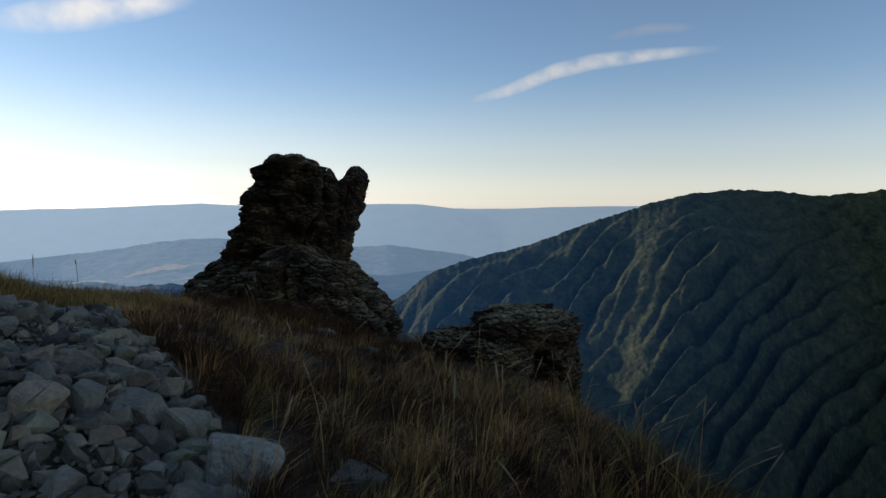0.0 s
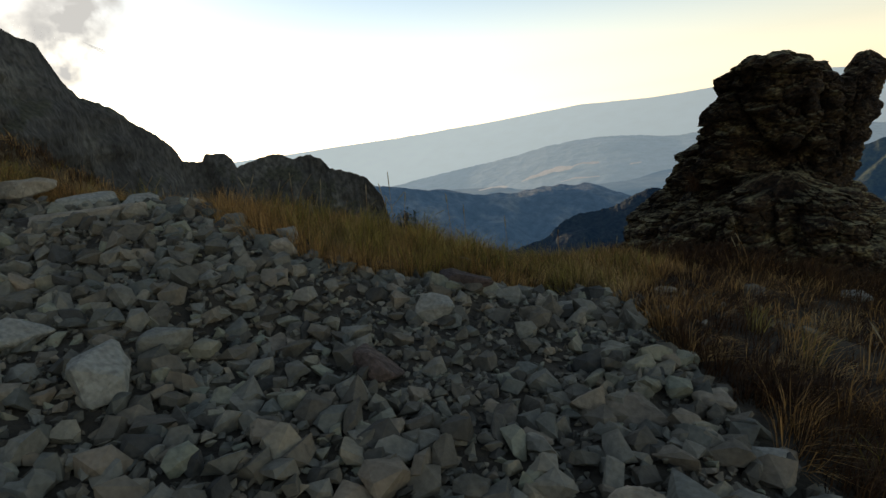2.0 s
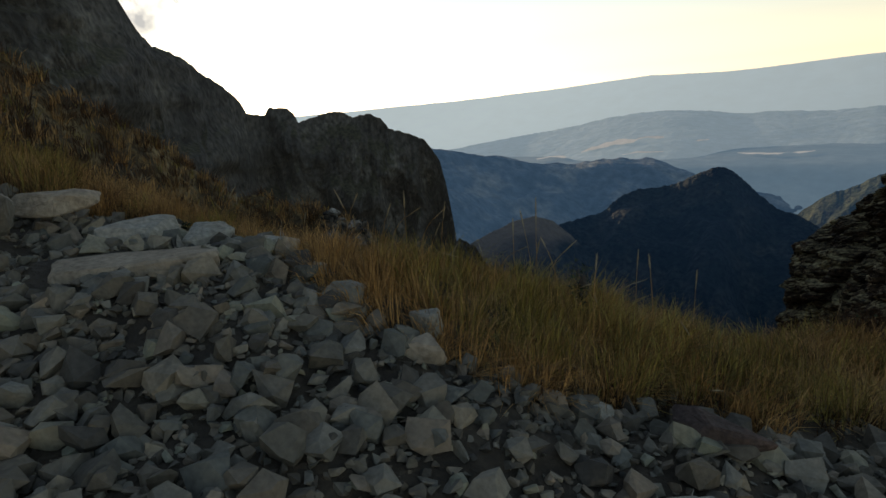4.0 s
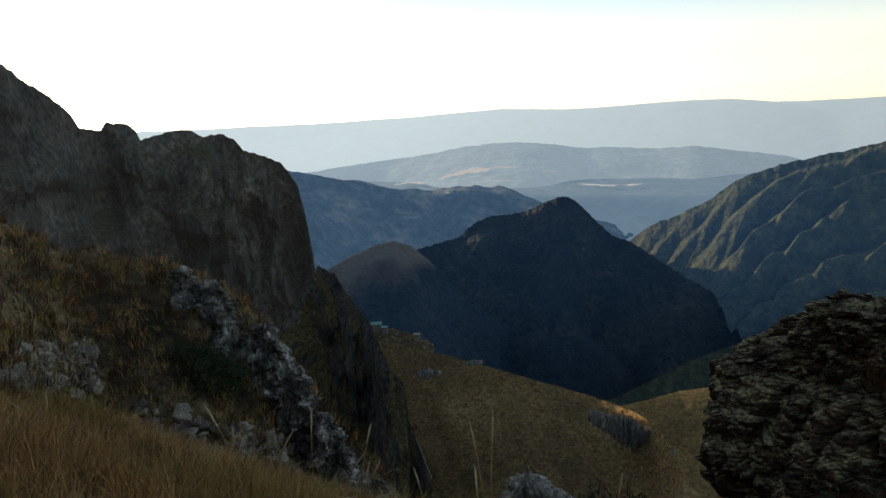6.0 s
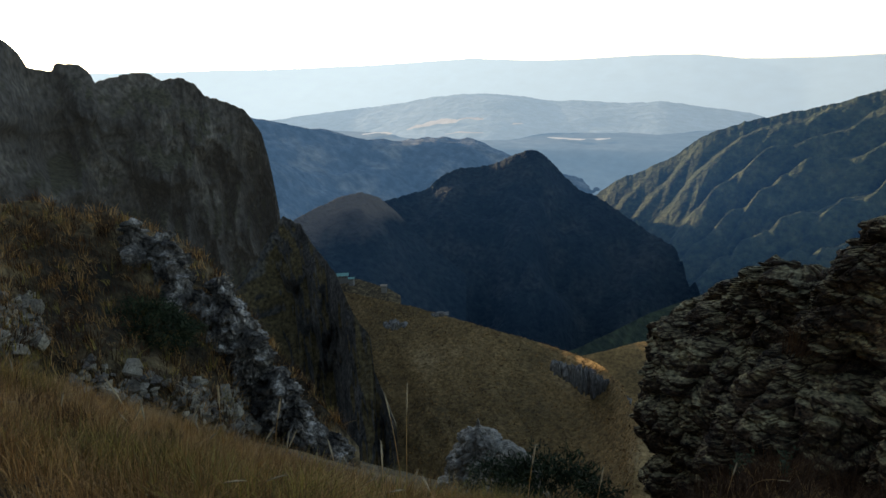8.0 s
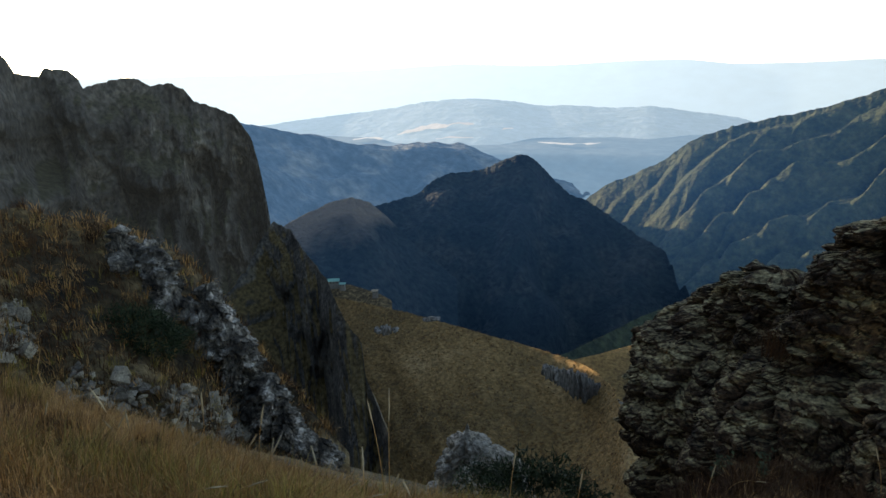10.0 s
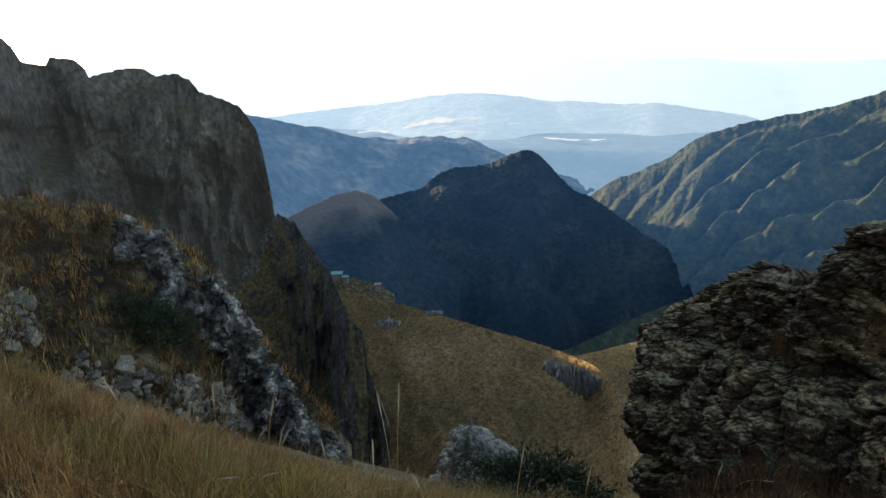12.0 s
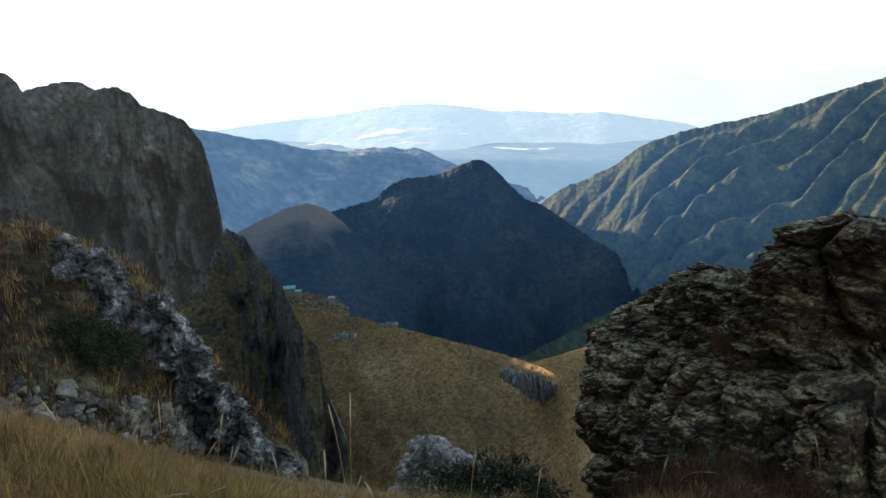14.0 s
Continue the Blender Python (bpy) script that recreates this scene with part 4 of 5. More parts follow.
stone_meshes = [mesh_of("stone", v, f, M_STONE_EACH, smooth=False) for v, f in LARGE]
rubble = tagged(new("rubble"), "larger angular grey stones lying on the scree", "rubble")
sx_, sy_ = scatter(2500, -6.5, -0.2, 0.3, 4.6, in_scree)
for i in range(280):
    x, y = float(sx_[i]), float(sy_[i])
    near_edge = x > float(scree_right(y)) - 0.9
    s = rng.uniform(0.12, 0.24) if near_edge else rng.uniform(0.09, 0.16)
    st = new("stone", stone_meshes[i % len(stone_meshes)])
    st.parent = rubble
    st.matrix_local = Matrix.LocRotScale((x, y, float(ground_height(x, y)) + s * 0.18), Euler((rng.normal(0, 0.3), rng.normal(0, 0.3), rng.uniform(0, 6.28))), (s, s, s * rng.uniform(0.8, 1.2)))


def boulder(x, y, lx, ly, lz, turn, material, label, seed, lift=0.3, tilt=0.0, name="boulder", z=None, sharp=0.55):
    """One angular block, its edges slightly broken."""
    r = random.Random(seed)
    bm = bmesh.new()
    for _ in range(19):
        v = Vector((r.uniform(-1, 1), r.uniform(-1, 1), r.uniform(-1, 1)))
        v = v / max(abs(v.x), abs(v.y), abs(v.z)) * r.uniform(0.84, 1.0) if r.random() < sharp else v.normalized() * r.uniform(1.0, 1.12)
        bm.verts.new((v.x * lx / 2, v.y * ly / 2, v.z * lz / 2))
    bmesh.ops.convex_hull(bm, input=bm.verts[:])
    for v in [v for v in bm.verts if not v.link_faces]:
        bm.verts.remove(v)
    bmesh.ops.bevel(bm, geom=bm.edges[:], offset=min(lx, ly, lz) * 0.045, segments=1, affect="EDGES")
    bmesh.ops.triangulate(bm, faces=bm.faces[:])
    bmesh.ops.subdivide_edges(bm, edges=bm.edges[:], cuts=2, use_grid_fill=True)
    for v in bm.verts:
        p = v.co / max(lx, ly, lz)
        v.co += v.co.normalized() * 0.018 * max(lx, ly, lz) * noise.fractal(p * 7 + Vector((seed, 0, 0)), 0.8, 2.0, 4)
    ob = part(name, bm, material)
    zz = float(ground_height(x, y)) if z is None else z
    ob.matrix_world = Matrix.Translation((x, y, zz + lz * lift)) @ Euler((radians(tilt), radians(tilt * 0.6), radians(turn))).to_matrix().to_4x4()
    return tagged(ob, label, "stone" if name == "boulder" else name.split("_")[-1])


boulder(-0.86, 2.62, 0.36, 0.3, 0.26, 20, M_PALE, "large pale angular boulder at the edge of the grass", 1, tilt=15)
boulder(-0.36, 2.64, 0.26, 0.2, 0.16, -30, M_STONE_EACH, "grey-green stone half sunk in grass", 2)
boulder(-1.2, 2.86, 0.24, 0.22, 0.2, 60, M_STONE_EACH, "speckled grey-green boulder on the scree edge", 3, tilt=10)
boulder(-1.75, 2.62, 0.28, 0.24, 0.2, 10, M_SLAB, "yellowish angular stone on the scree", 4, tilt=20)
boulder(-1.45, 2.9, 0.36, 0.2, 0.16, -20, M_STONE_EACH, "long greenish stone lying on rubble", 5, tilt=12)
boulder(-1.5, 3.3, 0.22, 0.16, 0.09, 15, M_PALE, "small pale flat stone on bare soil", 6)
boulder(-1.72, 3.62, 0.22, 0.15, 0.1, -10, M_SLAB, "small tan stone on bare soil", 7)
boulder(-2.0, 3.3, 0.3, 0.2, 0.14, 35, M_STONE_EACH, "tilted brown-grey stone on the scree", 8, tilt=18)
boulder(-2.95, 2.86, 0.24, 0.2, 0.16, 5, M_RED, "dark reddish block on the scree", 9, tilt=8)
boulder(-3.65, 2.05, 0.36, 0.24, 0.2, -15, M_PALE, "pale rectangular block on the scree", 10)
boulder(-4.2, 2.0, 0.36, 0.28, 0.16, 40, M_PALE, "pale flat stone on the scree", 11)
boulder(-3.76, 2.4, 0.26, 0.2, 0.16, 70, M_STONE_EACH, "rounded grey-brown stone on the scree", 12)
boulder(-3.17, 3.62, 0.24, 0.16, 0.2, 30, M_PALE, "upright pale grey stone on the scree", 13, tilt=25)
boulder(-3.3, 4.15, 0.4, 0.2, 0.16, 15, M_RED, "reddish stone lying before the grass tufts", 14, tilt=6)
boulder(-2.12, 1.35, 0.5, 0.22, 0.16, 100, M_STONE_EACH, "long grey slab of stone on the scree", 15, tilt=14)
boulder(-1.25, 1.95, 0.3, 0.26, 0.2, 50, M_SLAB, "tan angular stone on the scree", 16, tilt=15)
boulder(-0.95, 2.2, 0.34, 0.2, 0.18, 110, M_STONE_EACH, "greenish angular stone on the scree", 17, tilt=20)
boulder(-5.67, 3.13, 0.80, 0.48, 0.30, 58, M_SLAB, "flat tan stone slab on the rubble", 18, lift=0.0, name="stone_slab", z=0.05, sharp=1.0)
boulder(-6.12, 3.36, 0.50, 0.26, 0.24, 66, M_PALE, "pale angular block resting behind the slab", 19, z=0.10, sharp=0.9)
boulder(-5.82, 3.60, 0.36, 0.24, 0.22, 30, M_PALE, "pale angular stone beside the slab", 20, z=0.06, sharp=0.85)
boulder(-5.98, 3.50, 0.16, 0.12, 0.12, 30, M_SLAB, "small tan stone wedged between pale blocks", 41, z=0.06)
boulder(-5.45, 3.72, 0.15, 0.12, 0.1, 50, M_PALE, "small pale stone in the grass edge", 21)
boulder(-6.62, 2.55, 0.8, 0.55, 0.42, 60, M_STONE_EACH, "large grey boulder by the grassy bank", 22, z=0.35, sharp=0.9)
boulder(-7.7, 2.75, 0.5, 0.25, 0.2, 80, M_PALE, "pale elongated stone on the bank", 23, z=0.66, sharp=0.9)
boulder(-6.75, 3.2, 0.55, 0.24, 0.16, 55, M_SLAB, "long tan stone on the bank", 24, z=0.34)
boulder(-6.40, 3.68, 0.44, 0.24, 0.20, 52, M_SLAB, "beige wedge-shaped stone in long grass", 25, tilt=14, z=0.04, sharp=0.85)
boulder(-5.48, 3.80, 0.24, 0.16, 0.15, 60, M_SLAB, "tan stone half hidden in grass", 42)
boulder(-4.42, 3.78, 0.16, 0.12, 0.15, 0, M_PALE, "small upright pale stone at the grass edge", 26)
boulder(-4.75, 3.6, 0.22, 0.18, 0.14, 35, M_STONE_EACH, "grey angular stone at the grass edge", 27)
boulder(-4.3, 3.6, 0.2, 0.16, 0.12, 20, M_SLAB, "tan stone at the grass edge", 28, tilt=15)
boulder(-5.1, 3.75, 0.14, 0.1, 0.08, 10, M_PALE, "small white stone in the gravel", 29)
boulder(-3.75, 4.0, 0.17, 0.13, 0.1, 10, M_PALE, "small pale stone below the grass tufts", 30)
boulder(-1.28, 6.6, 0.3, 0.2, 0.1, 20, M_PALE, "pale flat stone in low turf", 31)
boulder(-0.75, 6.35, 0.2, 0.15, 0.08, 70, M_STONE_EACH, "small grey stone in low turf", 32)
boulder(-1.9, 5.9, 0.22, 0.16, 0.09, 10, M_STONE_EACH, "grey stone in low turf", 33)
boulder(-0.45, 7.7, 0.3, 0.22, 0.16, 35, M_STONE_EACH, "grey stone at the foot of the pinnacle", 34)
boulder(-1.0, 7.75, 0.26, 0.2, 0.14, 80, M_PALE, "pale stone at the foot of the pinnacle", 35)
boulder(-2.4, 5.4, 0.18, 0.14, 0.08, 25, M_SLAB, "small tan stone on the bare path", 36)
# a strip of broken rock across the hump
STRIP = slab_shapes(12, 14, 4, (0.5, 0.8))
sv = [mesh_of("strip_stone", v, f, M_RUBBLE, smooth=False) for v, f in STRIP]


# ---- grass ----
def blades(name, P, length, width, lean, material, label, kind="stuff"):
    """Bent grass blades: roots P, lean = horizontal reach of the tip."""
    n = len(P)
    side = rng.uniform(0, 6.28, n)
    s = np.stack([np.cos(side), np.sin(side), np.zeros(n)], 1) * (width / 2)[:, None]
    up = np.zeros((n, 3))
    up[:, 2] = np.sqrt(np.maximum(length ** 2 - (lean ** 2).sum(1), (0.25 * length) ** 2))
    lean3 = np.concatenate([lean, np.zeros((n, 1))], 1)
    mid = P + 0.58 * up + 0.30 * lean3
    tip = P + 0.92 * up + lean3
    V = np.stack([P - s, P + s, mid - 0.75 * s, mid + 0.75 * s, tip], 1).reshape(-1, 3)
    b = np.arange(n)[:, None] * 5
    F = np.concatenate([b + (0, 1, 3), b + (0, 3, 2), b + (2, 3, 4)], 0)
    return tagged(new(name, mesh_of(name, V, F, material, smooth=False)), label, "grass", kind=kind)


def tufts(name, x, y, z, per, reach, spread, material, label, wind=(0.08, 0.05), width=0.0045):
    n = len(x)
    k = np.repeat(np.arange(n), per)
    m = len(k)
    scale = (0.7 + 0.6 * rng.random(n))[k]
    a = rng.uniform(0, 6.28, m)
    rad = np.sqrt(rng.random(m)) * spread * scale
    off = np.stack([np.cos(a) * rad, np.sin(a) * rad], 1)
    P = np.stack([x[k] + off[:, 0], y[k] + off[:, 1], z[k]], 1)
    length = reach * scale * rng.uniform(0.55, 1.15, m)
    tw = np.stack([rng.normal(wind[0], 0.09, n), rng.normal(wind[1], 0.09, n)], 1)[k] * (reach / 0.3)
    lean = off * (length / spread * 0.55)[:, None] + tw + rng.normal(0, 0.03, (m, 2))
    return blades(name, P, length, width * (0.7 + 0.6 * rng.random(m)), lean, material, label)


def meadow(x, y):
    """Where grass grows on the near ground, clear of the scree and the steepest drop."""
    return ~in_scree(x, y, 0.25) & (y > -1.5) & (np.hypot(x + 5.75, y - 3.12) > 0.6)


def brow(x, y):
    return meadow(x, y) & (x < -3.75 + 0.25 * fbm(x * 2, y * 2, 0, 2, 4))


def near_path(x, y):
    clear = (x > 0.1) & (y > 6.0) & (rng.random(len(x)) < 0.85)
    return meadow(x, y) & ~clear & (np.hypot(x + 2.85, y - 4.75) > 0.2 + 0.3 * rng.random(len(x)))


gx, gy = scatter(2000, -2.3, 2.6, 4.0, 10.0, near_path)
tufts("grass_tufts", gx, gy, ground_height(gx, gy), 40, 0.11, 0.11, M_RUSSET, "low matted russet turf before the pinnacle", wind=(0.06, 0.0))
gx, gy = scatter(500, -2.3, 2.6, 4.0, 10.0, near_path)
tufts("grass_tufts", gx, gy, ground_height(gx, gy), 34, 0.16, 0.09, M_STRAW, "low dry grass before the pinnacle", wind=(0.07, 0.0))
gx, gy = scatter(2000, -2.3, 2.6, -1.0, 4.3, near_path)
tufts("grass_tufts", gx, gy, ground_height(gx, gy), 52, 0.18, 0.09, M_RUSSET, "matted russet mountain grass bent by wind", wind=(0.13, 0.02))
gx, gy = scatter(330, -2.3, 1.0, -1.0, 4.6, near_path)
tufts("grass_tufts", gx, gy, ground_height(gx, gy), 40, 0.26, 0.08, M_STRAW, "dry straw-coloured grass among russet tufts", wind=(0.12, 0.03))
gx, gy = scatter(120, -2.2, 2.6, -1.0, 4.8, near_path)
tufts("grass_tufts", gx, gy, ground_height(gx, gy), 40, 0.30, 0.06, M_GREEN, "olive green grass tufts", wind=(0.10, 0.05))
gx, gy = scatter(900, -4.0, -1.8, 3.6, 8.5, near_path)
tufts("grass_tufts", gx, gy, ground_height(gx, gy), 30, 0.11, 0.08, M_RUSSET, "short dry turf beside the path", wind=(0.03, 0.0))
gx, gy = scatter(260, -4.0, -1.8, 3.6, 8.5, near_path)
tufts("grass_tufts", gx, gy, ground_height(gx, gy), 30, 0.15, 0.07, M_STRAW, "scattered dry tufts beside the path", wind=(0.03, 0.0))
gx, gy = scatter(3000, -9.5, -3.4, 3.2, 7.5, brow)
tufts("grass_tufts", gx, gy, ground_height(gx, gy), 56, 0.21, 0.10, M_STRAW, "long dry straw grass on the brow", wind=(0.07, -0.05), width=0.0036)
gx, gy = scatter(1150, -9.5, -3.4, 3.2, 7.0, lambda x, y: brow(x, y) & (fbm(x * 1.2, y * 1.2, 0, 2, 33) > -0.1))
tufts("grass_tufts", gx, gy, ground_height(gx, gy), 50, 0.28, 0.07, M_GREEN, "long olive grass on the brow", wind=(0.08, -0.04), width=0.004)
gx, gy = scatter(900, -12, -6.5, 1.0, 6.0, meadow)
tufts("grass_tufts", gx, gy, ground_height(gx, gy), 40, 0.2, 0.09, M_RUSSET, "russet grass on the bank", wind=(-0.05, 0.0))


def on_mesh(name, n, keep):
    """Random places on a sheet of the land."""
    me = bpy.data.objects[name].data
    co = np.zeros(len(me.vertices) * 3, dtype=np.float32)
    me.vertices.foreach_get("co", co)
    co = co.reshape(-1, 3)
    vi = np.zeros(len(me.loops), dtype=np.int32)
    me.loops.foreach_get("vertex_index", vi)
    q = co[vi.reshape(-1, 4)]
    area = np.linalg.norm(np.cross(q[:, 2] - q[:, 0], q[:, 3] - q[:, 1]), axis=1)
    ok = keep(q.mean(1))
    q, area = q[ok], area[ok]
    f = rng.choice(len(q), n, p=area / area.sum())
    u, v = rng.random(n)[:, None], rng.random(n)[:, None]
    return q[f, 0] * (1 - u) * (1 - v) + q[f, 1] * u * (1 - v) + q[f, 2] * u * v + q[f, 3] * (1 - u) * v


def hump_face(c):
    d = c - EYE
    a = np.degrees(np.arctan2(-d[:, 0], d[:, 1]))
    return (a > 35) & (a < 92) & (np.hypot(d[:, 0], d[:, 1]) < 21)


P = on_mesh("grass_hump", 7600, hump_face)
for mat_, lab, sl in ((M_STRAW, "dry straw tufts on the hump", slice(0, 2900)), (M_RUSSET, "russet tufts on the hump", slice(2900, 6900)), (M_GREEN, "olive tufts on the hump", slice(6900, 7600))):
    tufts("hump_grass", P[sl, 0], P[sl, 1], P[sl, 2] - 0.03, 18, 0.34, 0.16, mat_, lab, wind=(0.0, -0.03), width=0.014)


def hump_strip(c):
    d = c - EYE
    a = np.degrees(np.arctan2(-d[:, 0], d[:, 1]))
    el = np.degrees(np.arctan2(d[:, 2], np.hypot(d[:, 0], d[:, 1])))
    band = (np.abs(el + 27.8 - 0.42 * (a - 50.8)) < 1.7 + 0.5 * np.sin(a * 1.7)) & (a > 43.5) & (a < 58)
    return band | ((a > 59) & (a < 66) & (el > -21) & (el < -17))


P = on_mesh("grass_hump", 290, hump_strip)
strip = tagged(new("broken_rock"), "strip of broken pale grey rock across the hump", "rubble")
for i, p in enumerate(P):
    s = 0.14 + 0.36 * rng.random() ** 1.6
    st = new("stone", sv[i % len(sv)])
    st.parent = strip
    st.matrix_local = Matrix.LocRotScale(p + (0, 0, s * 0.22), Euler((rng.normal(0, 0.4), rng.normal(0, 0.4), rng.uniform(0, 6.28))), (s, s, s))


P = on_mesh("grass_hump", 1500, hump_strip)
V, F, base = [], [], 0
for i, p in enumerate(P):
    v, f = STRIP[i % len(STRIP)]
    k = rng.uniform(0.08, 0.26)
    V.append((v * k) @ np.array(Euler((rng.normal(0, 0.4), rng.normal(0, 0.4), rng.uniform(0, 6.28))).to_matrix()).T + p + (0, 0, k * 0.25))
    F.append(f + base)
    base += len(v)
tagged(new("small_rubble", mesh_of("small_rubble", np.concatenate(V), np.concatenate(F), M_RUBBLE, smooth=False)), "small pale rubble between the broken rock on the hump", "rubble", kind="stuff")


def grass_stalk(x, y, h, lean_x, lean_y, plume, z=None, label="tall dry grass stalk with a pale seed head"):
    """A thin bowed stem with a feathery head."""
    root = Vector((x, y, float(ground_height(x, y)) if z is None else z))
    pts = []
    for i in range(9):
        t = i / 8
        pts.append(root + Vector((lean_x * t ** 2.2, lean_y * t ** 2.2, h * (t - 0.18 * t ** 3 * min(1, math.hypot(lean_x, lean_y) / h * 2)))))
    bm = bmesh.new()

    def tube(path, radii, sides=5):
        loops = []
        for p, r in zip(path, radii):
            loops.append([bm.verts.new(p + Vector((math.cos(a * 6.283 / sides) * r, math.sin(a * 6.283 / sides) * r, 0))) for a in range(sides)])
        for a, b in zip(loops, loops[1:]):
            for k in range(sides):
                bm.faces.new((a[k], a[(k + 1) % sides], b[(k + 1) % sides], b[k]))

    tube(pts, [0.003 - 0.0002 * i for i in range(9)])
    stalk = part("grass_stalk", bm, M_STRAW)
    tagged(stalk, label, "grass stalk", "seeding grass stalks")
    bm = bmesh.new()
    n = 7
    d = (pts[-1] - pts[-3]).normalized()
    head = [pts[-1] + d * plume * 1.35 * (i / (n - 1) - 0.3) + Vector((0, 0, -0.12 * plume * (i / (n - 1)) ** 2)) for i in range(n)]
    tube(head, [0.002, 0.0035, 0.0045, 0.005, 0.0045, 0.003, 0.001], 6)
    for i in range(26):
        b = head[1 + i % 5]
        o = Vector((random.uniform(-1, 1), random.uniform(-1, 1), random.uniform(-0.3, 1))).normalized() * 0.008
        s = Vector((random.uniform(-1, 1), random.uniform(-1, 1), 0)).normalized() * 0.0016
        bm.faces.new([bm.verts.new(b - s), bm.verts.new(b + s), bm.verts.new(b + o + d * 0.02)])
    part("seed_head", bm, M_PLUME, stalk, "feathery pale seed head")
    return stalk


random.seed(12)
for _ in range(46):
    x, y = random.uniform(-1.2, 2.0), random.uniform(2.3, 6.2)
    if not bool(in_scree(np.array([x]), np.array([y]))[0]):
        grass_stalk(x, y, random.uniform(0.3, 0.55), random.uniform(-0.08, 0.28), random.uniform(-0.1, 0.1), random.uniform(0.06, 0.11))
for _ in range(46):
    x, y = random.uniform(-8.5, -3.2), random.uniform(4.1, 5.8)
    if not bool(in_scree(np.array([x]), np.array([y]))[0]):
        grass_stalk(x, y, random.uniform(0.3, 0.5), random.uniform(-0.15, 0.25), random.uniform(-0.2, 0.1), random.uniform(0.06, 0.1))

grass_stalk(-4.92, 5.5, 0.74, 0.02, 0.0, 0.16, label="tall pale stalk with a forked seed head above the brow")
grass_stalk(-4.95, 5.5, 0.70, -0.06, 0.0, 0.12, label="tall pale stalk leaning off its neighbour")
for x, y, h, lean in ((-5.50, 5.15, 0.66, 0.10), (-5.68, 5.0, 0.60, 0.06), (-5.85, 4.9, 0.58, 0.16), (-5.95, 4.8, 0.62, -0.10), (-5.58, 5.1, 0.50, 0.14), (-6.0, 4.7, 0.64, 0.2), (-4.35, 5.85, 0.62, 0.04), (-4.0, 6.0, 0.6, 0.03), (-5.2, 4.6, 0.5, 0.22), (-5.35, 4.5, 0.48, 0.26)):
    grass_stalk(x, y, h, lean, -0.04, 0.12)


# ---- bushes ----
def bush(x, y, z, rx, ry, rz, n, label, seed):
    r = np.random.default_rng(seed)
    root = tagged(new("bush"), label, "bush")
    root.location = (x, y, z)
    bm = bmesh.new()
    for _ in range(14):
        a, l = r.uniform(0, 6.28), r.uniform(0.5, 0.9)
        tip = Vector((math.cos(a) * rx * l, math.sin(a) * ry * l, rz * r.uniform(0.4, 0.9)))
        s = Vector((-math.sin(a), math.cos(a), 0)) * 0.012
        up = Vector((0, 0, 0.015))
        v = [bm.verts.new(q) for q in (-s, s, up, tip)]
        for f in ((0, 1, 3), (1, 2, 3), (2, 0, 3)):
            bm.faces.new([v[i] for i in f])
    part("twigs", bm, M_TWIG, root)
    d = r.normal(size=(n, 3))
    d /= np.linalg.norm(d, axis=1)[:, None]
    lump = 1 + 0.35 * fbm(d[:, 0] * 2.5, d[:, 1] * 2.5, d[:, 2] * 2.5, 3, seed)
    p = d * (lump * r.uniform(0.55, 1.0, n) ** 0.6)[:, None] * (rx, ry, rz)
    p[:, 2] = np.abs(p[:, 2])
    t1 = r.normal(size=(n, 3))
    t2 = r.normal(size=(n, 3))
    ln = 0.035 * (rx / 0.5) ** 0.5
    V = np.stack([p, p + t1 * ln * 0.4, p + t2 * ln * 0.9 + d * ln], 1).reshape(-1, 3)
    crown = new("crown", mesh_of("crown", V, np.arange(n * 3).reshape(-1, 3), M_LEAF, smooth=False))
    crown.parent = root
    return root


bush(-15.7, 12.7, -4.75, 1.25, 0.9, 0.9, 9000, "dark green juniper bush on the grassy hump", 1)
bush(-4.9, 9.0, -3.4, 0.75, 0.6, 0.6, 4500, "dark green juniper bush below the brow", 2)
bush(-5.6, 9.3, -3.7, 0.5, 0.5, 0.5, 2500, "low dark juniper bush on the slope", 3)

# ---- outcrops on the golden spur ----
def spur_rock(az_deg, r, z, w, h, n, label, seed):
    """Upright weathered rock ribs side by side, set into the slope."""
    rg = random.Random(seed)
    shapes = slab_shapes(10, 26, seed, (0.8, 1.0))
    V, F, base = [], [], 0
    for i in range(n * 5):
        s = (i + rg.uniform(-1.5, 1.5)) / (n * 5 - 1) - 0.5
        a = radians(az_deg + s * math.degrees(w / r))
        rr = r + rg.uniform(-1.2, 1.2)
        sv_, sf = shapes[i % 10]
        tall = h * (1.1 - 1.3 * abs(s)) * rg.uniform(0.7, 1.15)
        turn = np.array(Euler((rg.uniform(-0.15, 0.15), rg.uniform(-0.25, 0.1), a + rg.uniform(-0.5, 0.5))).to_matrix())
        p = (sv_ * (w / n * rg.uniform(0.6, 1.1), 5.0, tall * 1.7)) @ turn.T
        V.append(p + (EYE[0] - rr * math.sin(a), EYE[1] + rr * math.cos(a), z - (0.42 * w * -s if w > 20 else 0) - 0.35 * h))
        F.append(sf + base)
        base += len(sv_)
    tagged(new("outcrop", mesh_of("outcrop", np.concatenate(V), np.concatenate(F), M_CLIFF, smooth=False)), label, "rock outcrop")


spur_rock(9.5, 274, -145.5, 36, 9.5, 13, "grey cliff outcrop on the golden spur", 200)
spur_rock(29.2, 240, -104, 8, 2.5, 3, "small grey rocks in the golden grass", 210)
spur_rock(24.6, 330, -138.5, 8, 2.0, 3, "low rocks on the crest of the spur", 220)


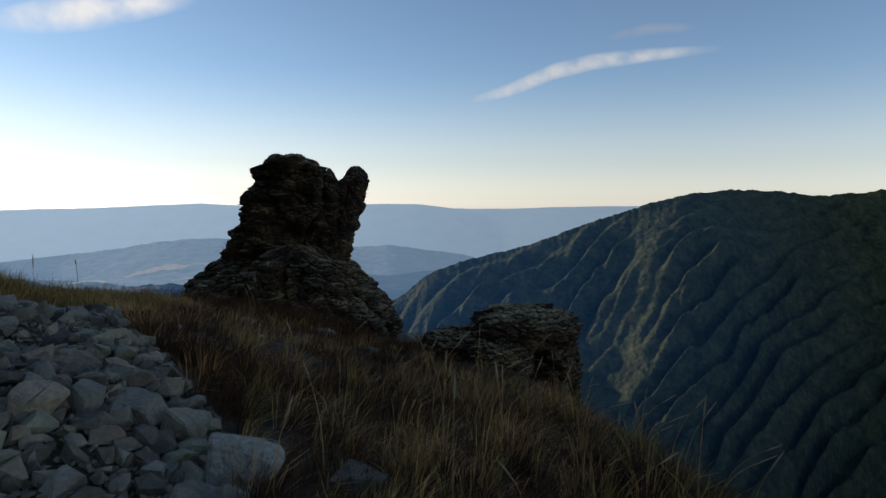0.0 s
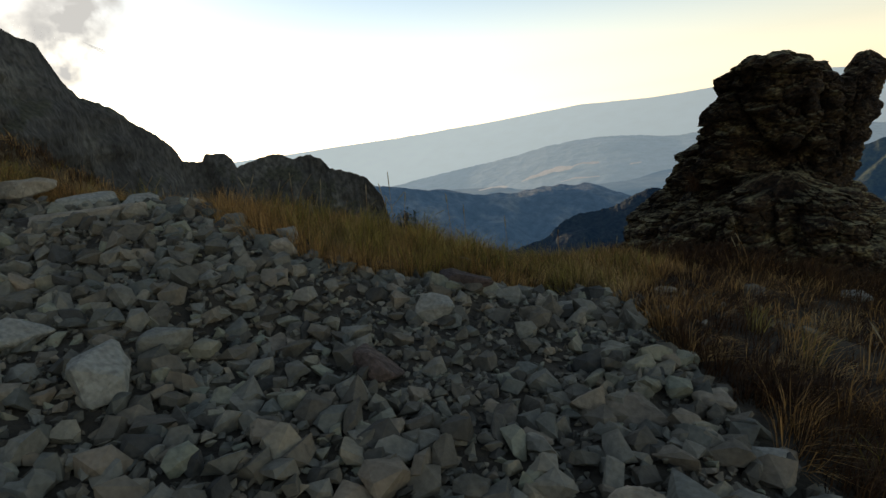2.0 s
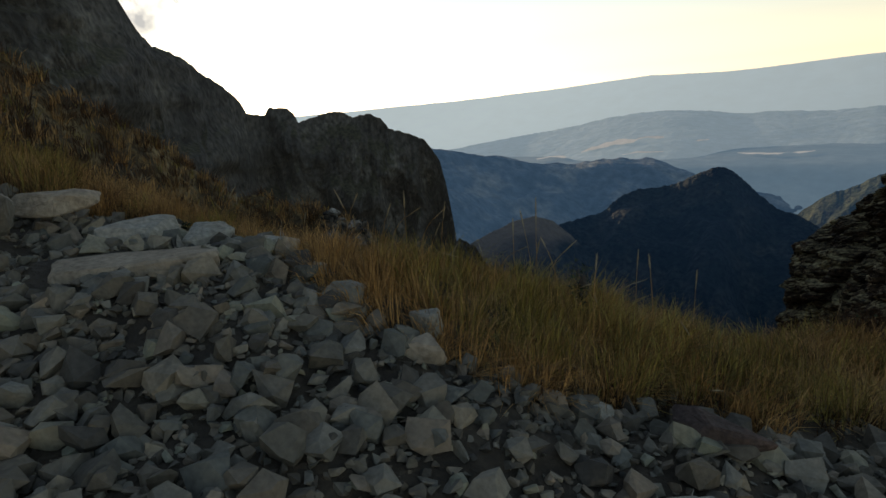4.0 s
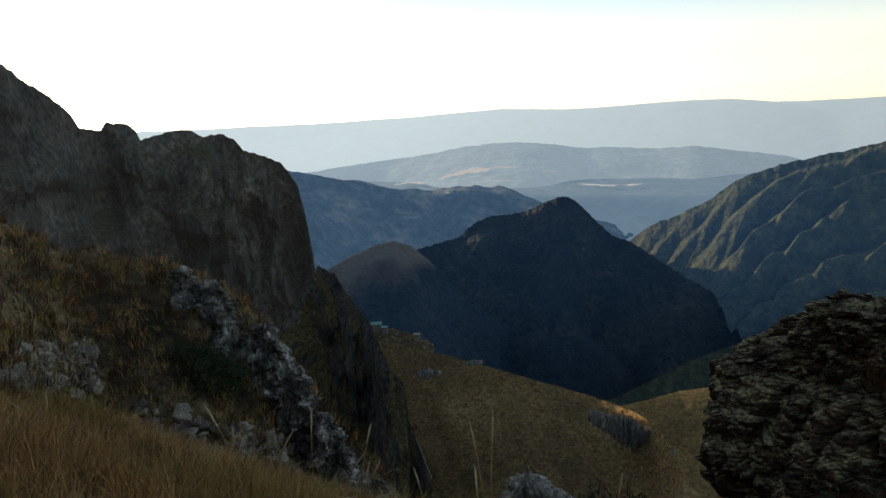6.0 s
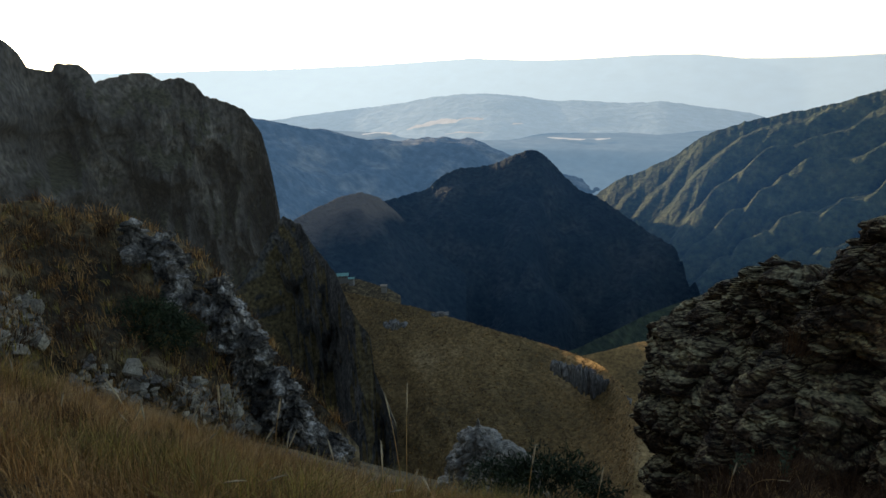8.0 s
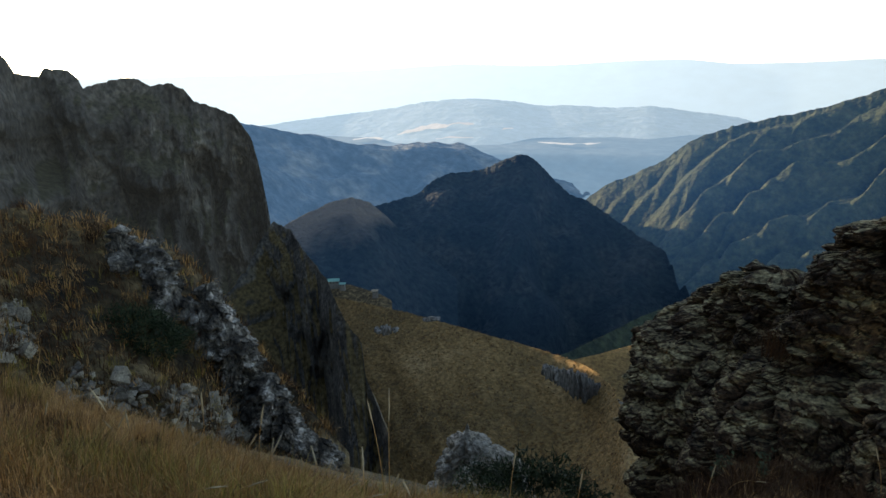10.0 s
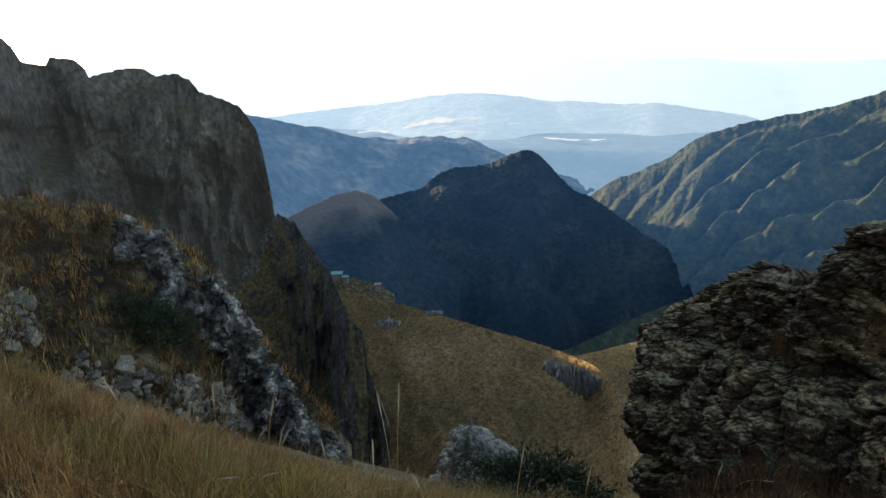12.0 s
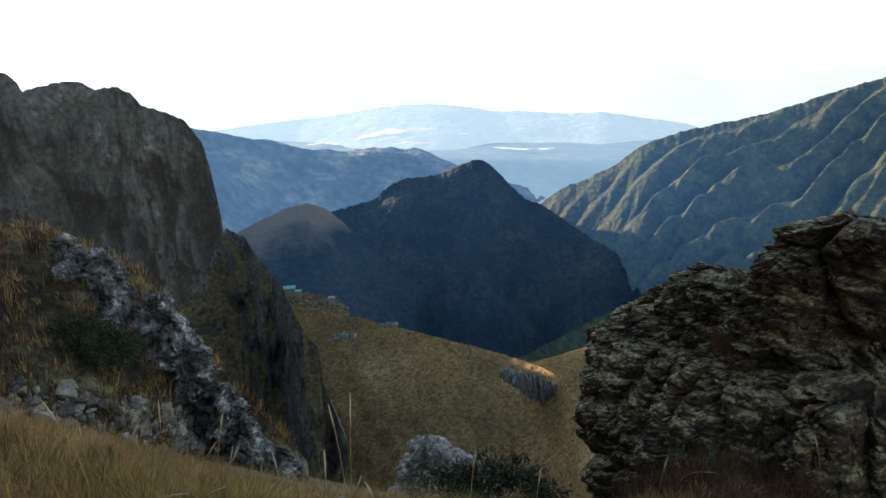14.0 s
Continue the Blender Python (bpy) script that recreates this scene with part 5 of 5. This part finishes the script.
# ---- small plants ----
def weed(x, y, h, n, label, seed, heads=0):
    """Upright stems with small leaves, some with dark round heads."""
    r = random.Random(seed)
    root = tagged(new("weed"), label, "plant")
    root.location = (x, y, float(ground_height(x, y)))
    leaves, knobs = bmesh.new(), []
    for i in range(n):
        a, l = r.uniform(0, 6.28), h * r.uniform(0.6, 1.0)
        d = Vector((math.cos(a) * r.uniform(0.05, 0.35), math.sin(a) * r.uniform(0.05, 0.35), 1)) * l
        w = Vector((-math.sin(a), math.cos(a), 0)) * 0.003
        deep = Vector((w.y, -w.x, 0))
        stem = bmesh.new()
        v = [stem.verts.new(q) for q in (-w, w, deep, d + w * 0.3, d - w * 0.3, d + deep * 0.3)]
        for f in ((0, 1, 3, 4), (1, 2, 5, 3), (2, 0, 4, 5)):
            stem.faces.new([v[k] for k in f])
        part("stem", stem, M_TWIG, root)
        for k in range(14):
            p = d * r.uniform(0.25, 1.0)
            t = Vector((r.uniform(-1, 1), r.uniform(-1, 1), r.uniform(-0.2, 0.8))).normalized() * r.uniform(0.02, 0.045)
            q = Vector((-t.y, t.x, 0.3 * t.z)) * 0.35
            leaves.faces.new([leaves.verts.new(z) for z in (p, p + t * 0.5 + q, p + t, p + t * 0.5 - q)])
        if i < heads:
            knobs.append(d)
    part("leaves", leaves, M_LEAF, root)
    for d in knobs:
        bm = bmesh.new()
        bmesh.ops.create_icosphere(bm, subdivisions=2, radius=0.018, matrix=Matrix.Translation(d))
        for v in bm.verts:
            v.co += (v.co - d) * r.uniform(-0.2, 0.6)
        part("flower_head", bm, M_TWIG, root, "dark dried thistle head")
    return root


weed(-4.35, 5.05, 0.34, 9, "dark leafy weed standing above the grass", 1)
weed(-4.75, 5.0, 0.26, 7, "dark leafy weed on the brow", 2)
weed(-4.2, 4.75, 0.3, 5, "dried thistle with dark heads among straw grass", 3, heads=3)
weed(-3.2, 7.6, 0.4, 8, "dry weed at the foot of the pinnacle", 4)
weed(-2.9, 7.4, 0.32, 6, "dry weed beside the pinnacle", 5)
weed(-6.35, 3.75, 0.12, 12, "low dark green plant between pale stones", 6)
random.seed(31)
for _ in range(9):
    grass_stalk(random.uniform(-3.6, -1.4), random.uniform(6.4, 7.6), random.uniform(0.25, 0.5), random.uniform(-0.1, 0.2), random.uniform(-0.1, 0.1), random.uniform(0.05, 0.09))


def spur_face(c):
    d = c - EYE
    a = np.degrees(np.arctan2(-d[:, 0], d[:, 1]))
    return (a > 4) & (a < 37) & (np.hypot(d[:, 0], d[:, 1]) > 60)


P = on_mesh("grass_spur", 16000, spur_face)
tufts("spur_grass", P[:9500, 0], P[:9500, 1], P[:9500, 2] - 0.1, 7, 0.9, 0.5, M_STRAW, "coarse straw clumps on the golden spur", wind=(0.0, 0.0), width=0.22)
tufts("spur_grass", P[9500:, 0], P[9500:, 1], P[9500:, 2] - 0.1, 7, 0.8, 0.5, M_RUSSET, "russet clumps on the golden spur", wind=(0.0, 0.0), width=0.22)
P = on_mesh("grass_spur", 100, spur_face)
for i, p in enumerate(P):
    bush(float(p[0]), float(p[1]), float(p[2]) - 0.2, 0.8 + 0.5 * (i % 3), 0.8 + 0.4 * (i % 2), 0.8 + 0.3 * (i % 4), 160, "small dark shrub on the golden spur", 300 + i)

gx, gy = scatter(420, -3.9, -2.5, 4.5, 6.6, near_path)
tufts("grass_tufts", gx, gy, ground_height(gx, gy), 44, 0.17, 0.09, M_STRAW, "dry tufts thinning out towards the pinnacle", wind=(-0.03, -0.04))
gx, gy = scatter(160, -3.9, -2.6, 4.5, 6.4, near_path)
tufts("grass_tufts", gx, gy, ground_height(gx, gy), 44, 0.21, 0.07, M_GREEN, "olive tufts at the edge of the trodden earth", wind=(-0.03, -0.04))
gx, gy = scatter(420, -3.9, -0.9, 6.5, 7.9, near_path)
tufts("grass_tufts", gx, gy, ground_height(gx, gy), 44, 0.26, 0.10, M_RUSSET, "rusty matted grass round the foot of the pinnacle", wind=(0.05, -0.05))
gx, gy = rng.uniform(-2.85, -2.2, 22), rng.uniform(8.25, 8.6, 22)
tufts("grass_tufts", gx, gy, np.full(22, -0.74), 40, 0.24, 0.07, M_RUSSET, "dry brown grass growing on a rock shelf", wind=(-0.03, -0.08))

# ---- the slope goes on behind and beside the walk ----
gx, gy = scatter(1600, -9.5, 4.5, -6.0, 8.0, lambda x, y: (y < -1.0) | (x > 2.5))
tufts("grass_tufts", gx, gy, ground_height(gx, gy), 30, 0.18, 0.12, M_RUSSET, "russet grass on the slope behind the scree", wind=(0.08, 0.0))
gx, gy = scatter(7000, -9.5, 0.2, -5.0, -1.5, lambda x, y: fbm(x * 0.8, y * 0.8, 0, 2, 13) > -0.1)
joined_stones("gravel", gx, gy, 0.03 + 0.08 * rng.random(len(gx)) ** 2, SMALL, M_STONE, "loose gravel thinning out down the slope")
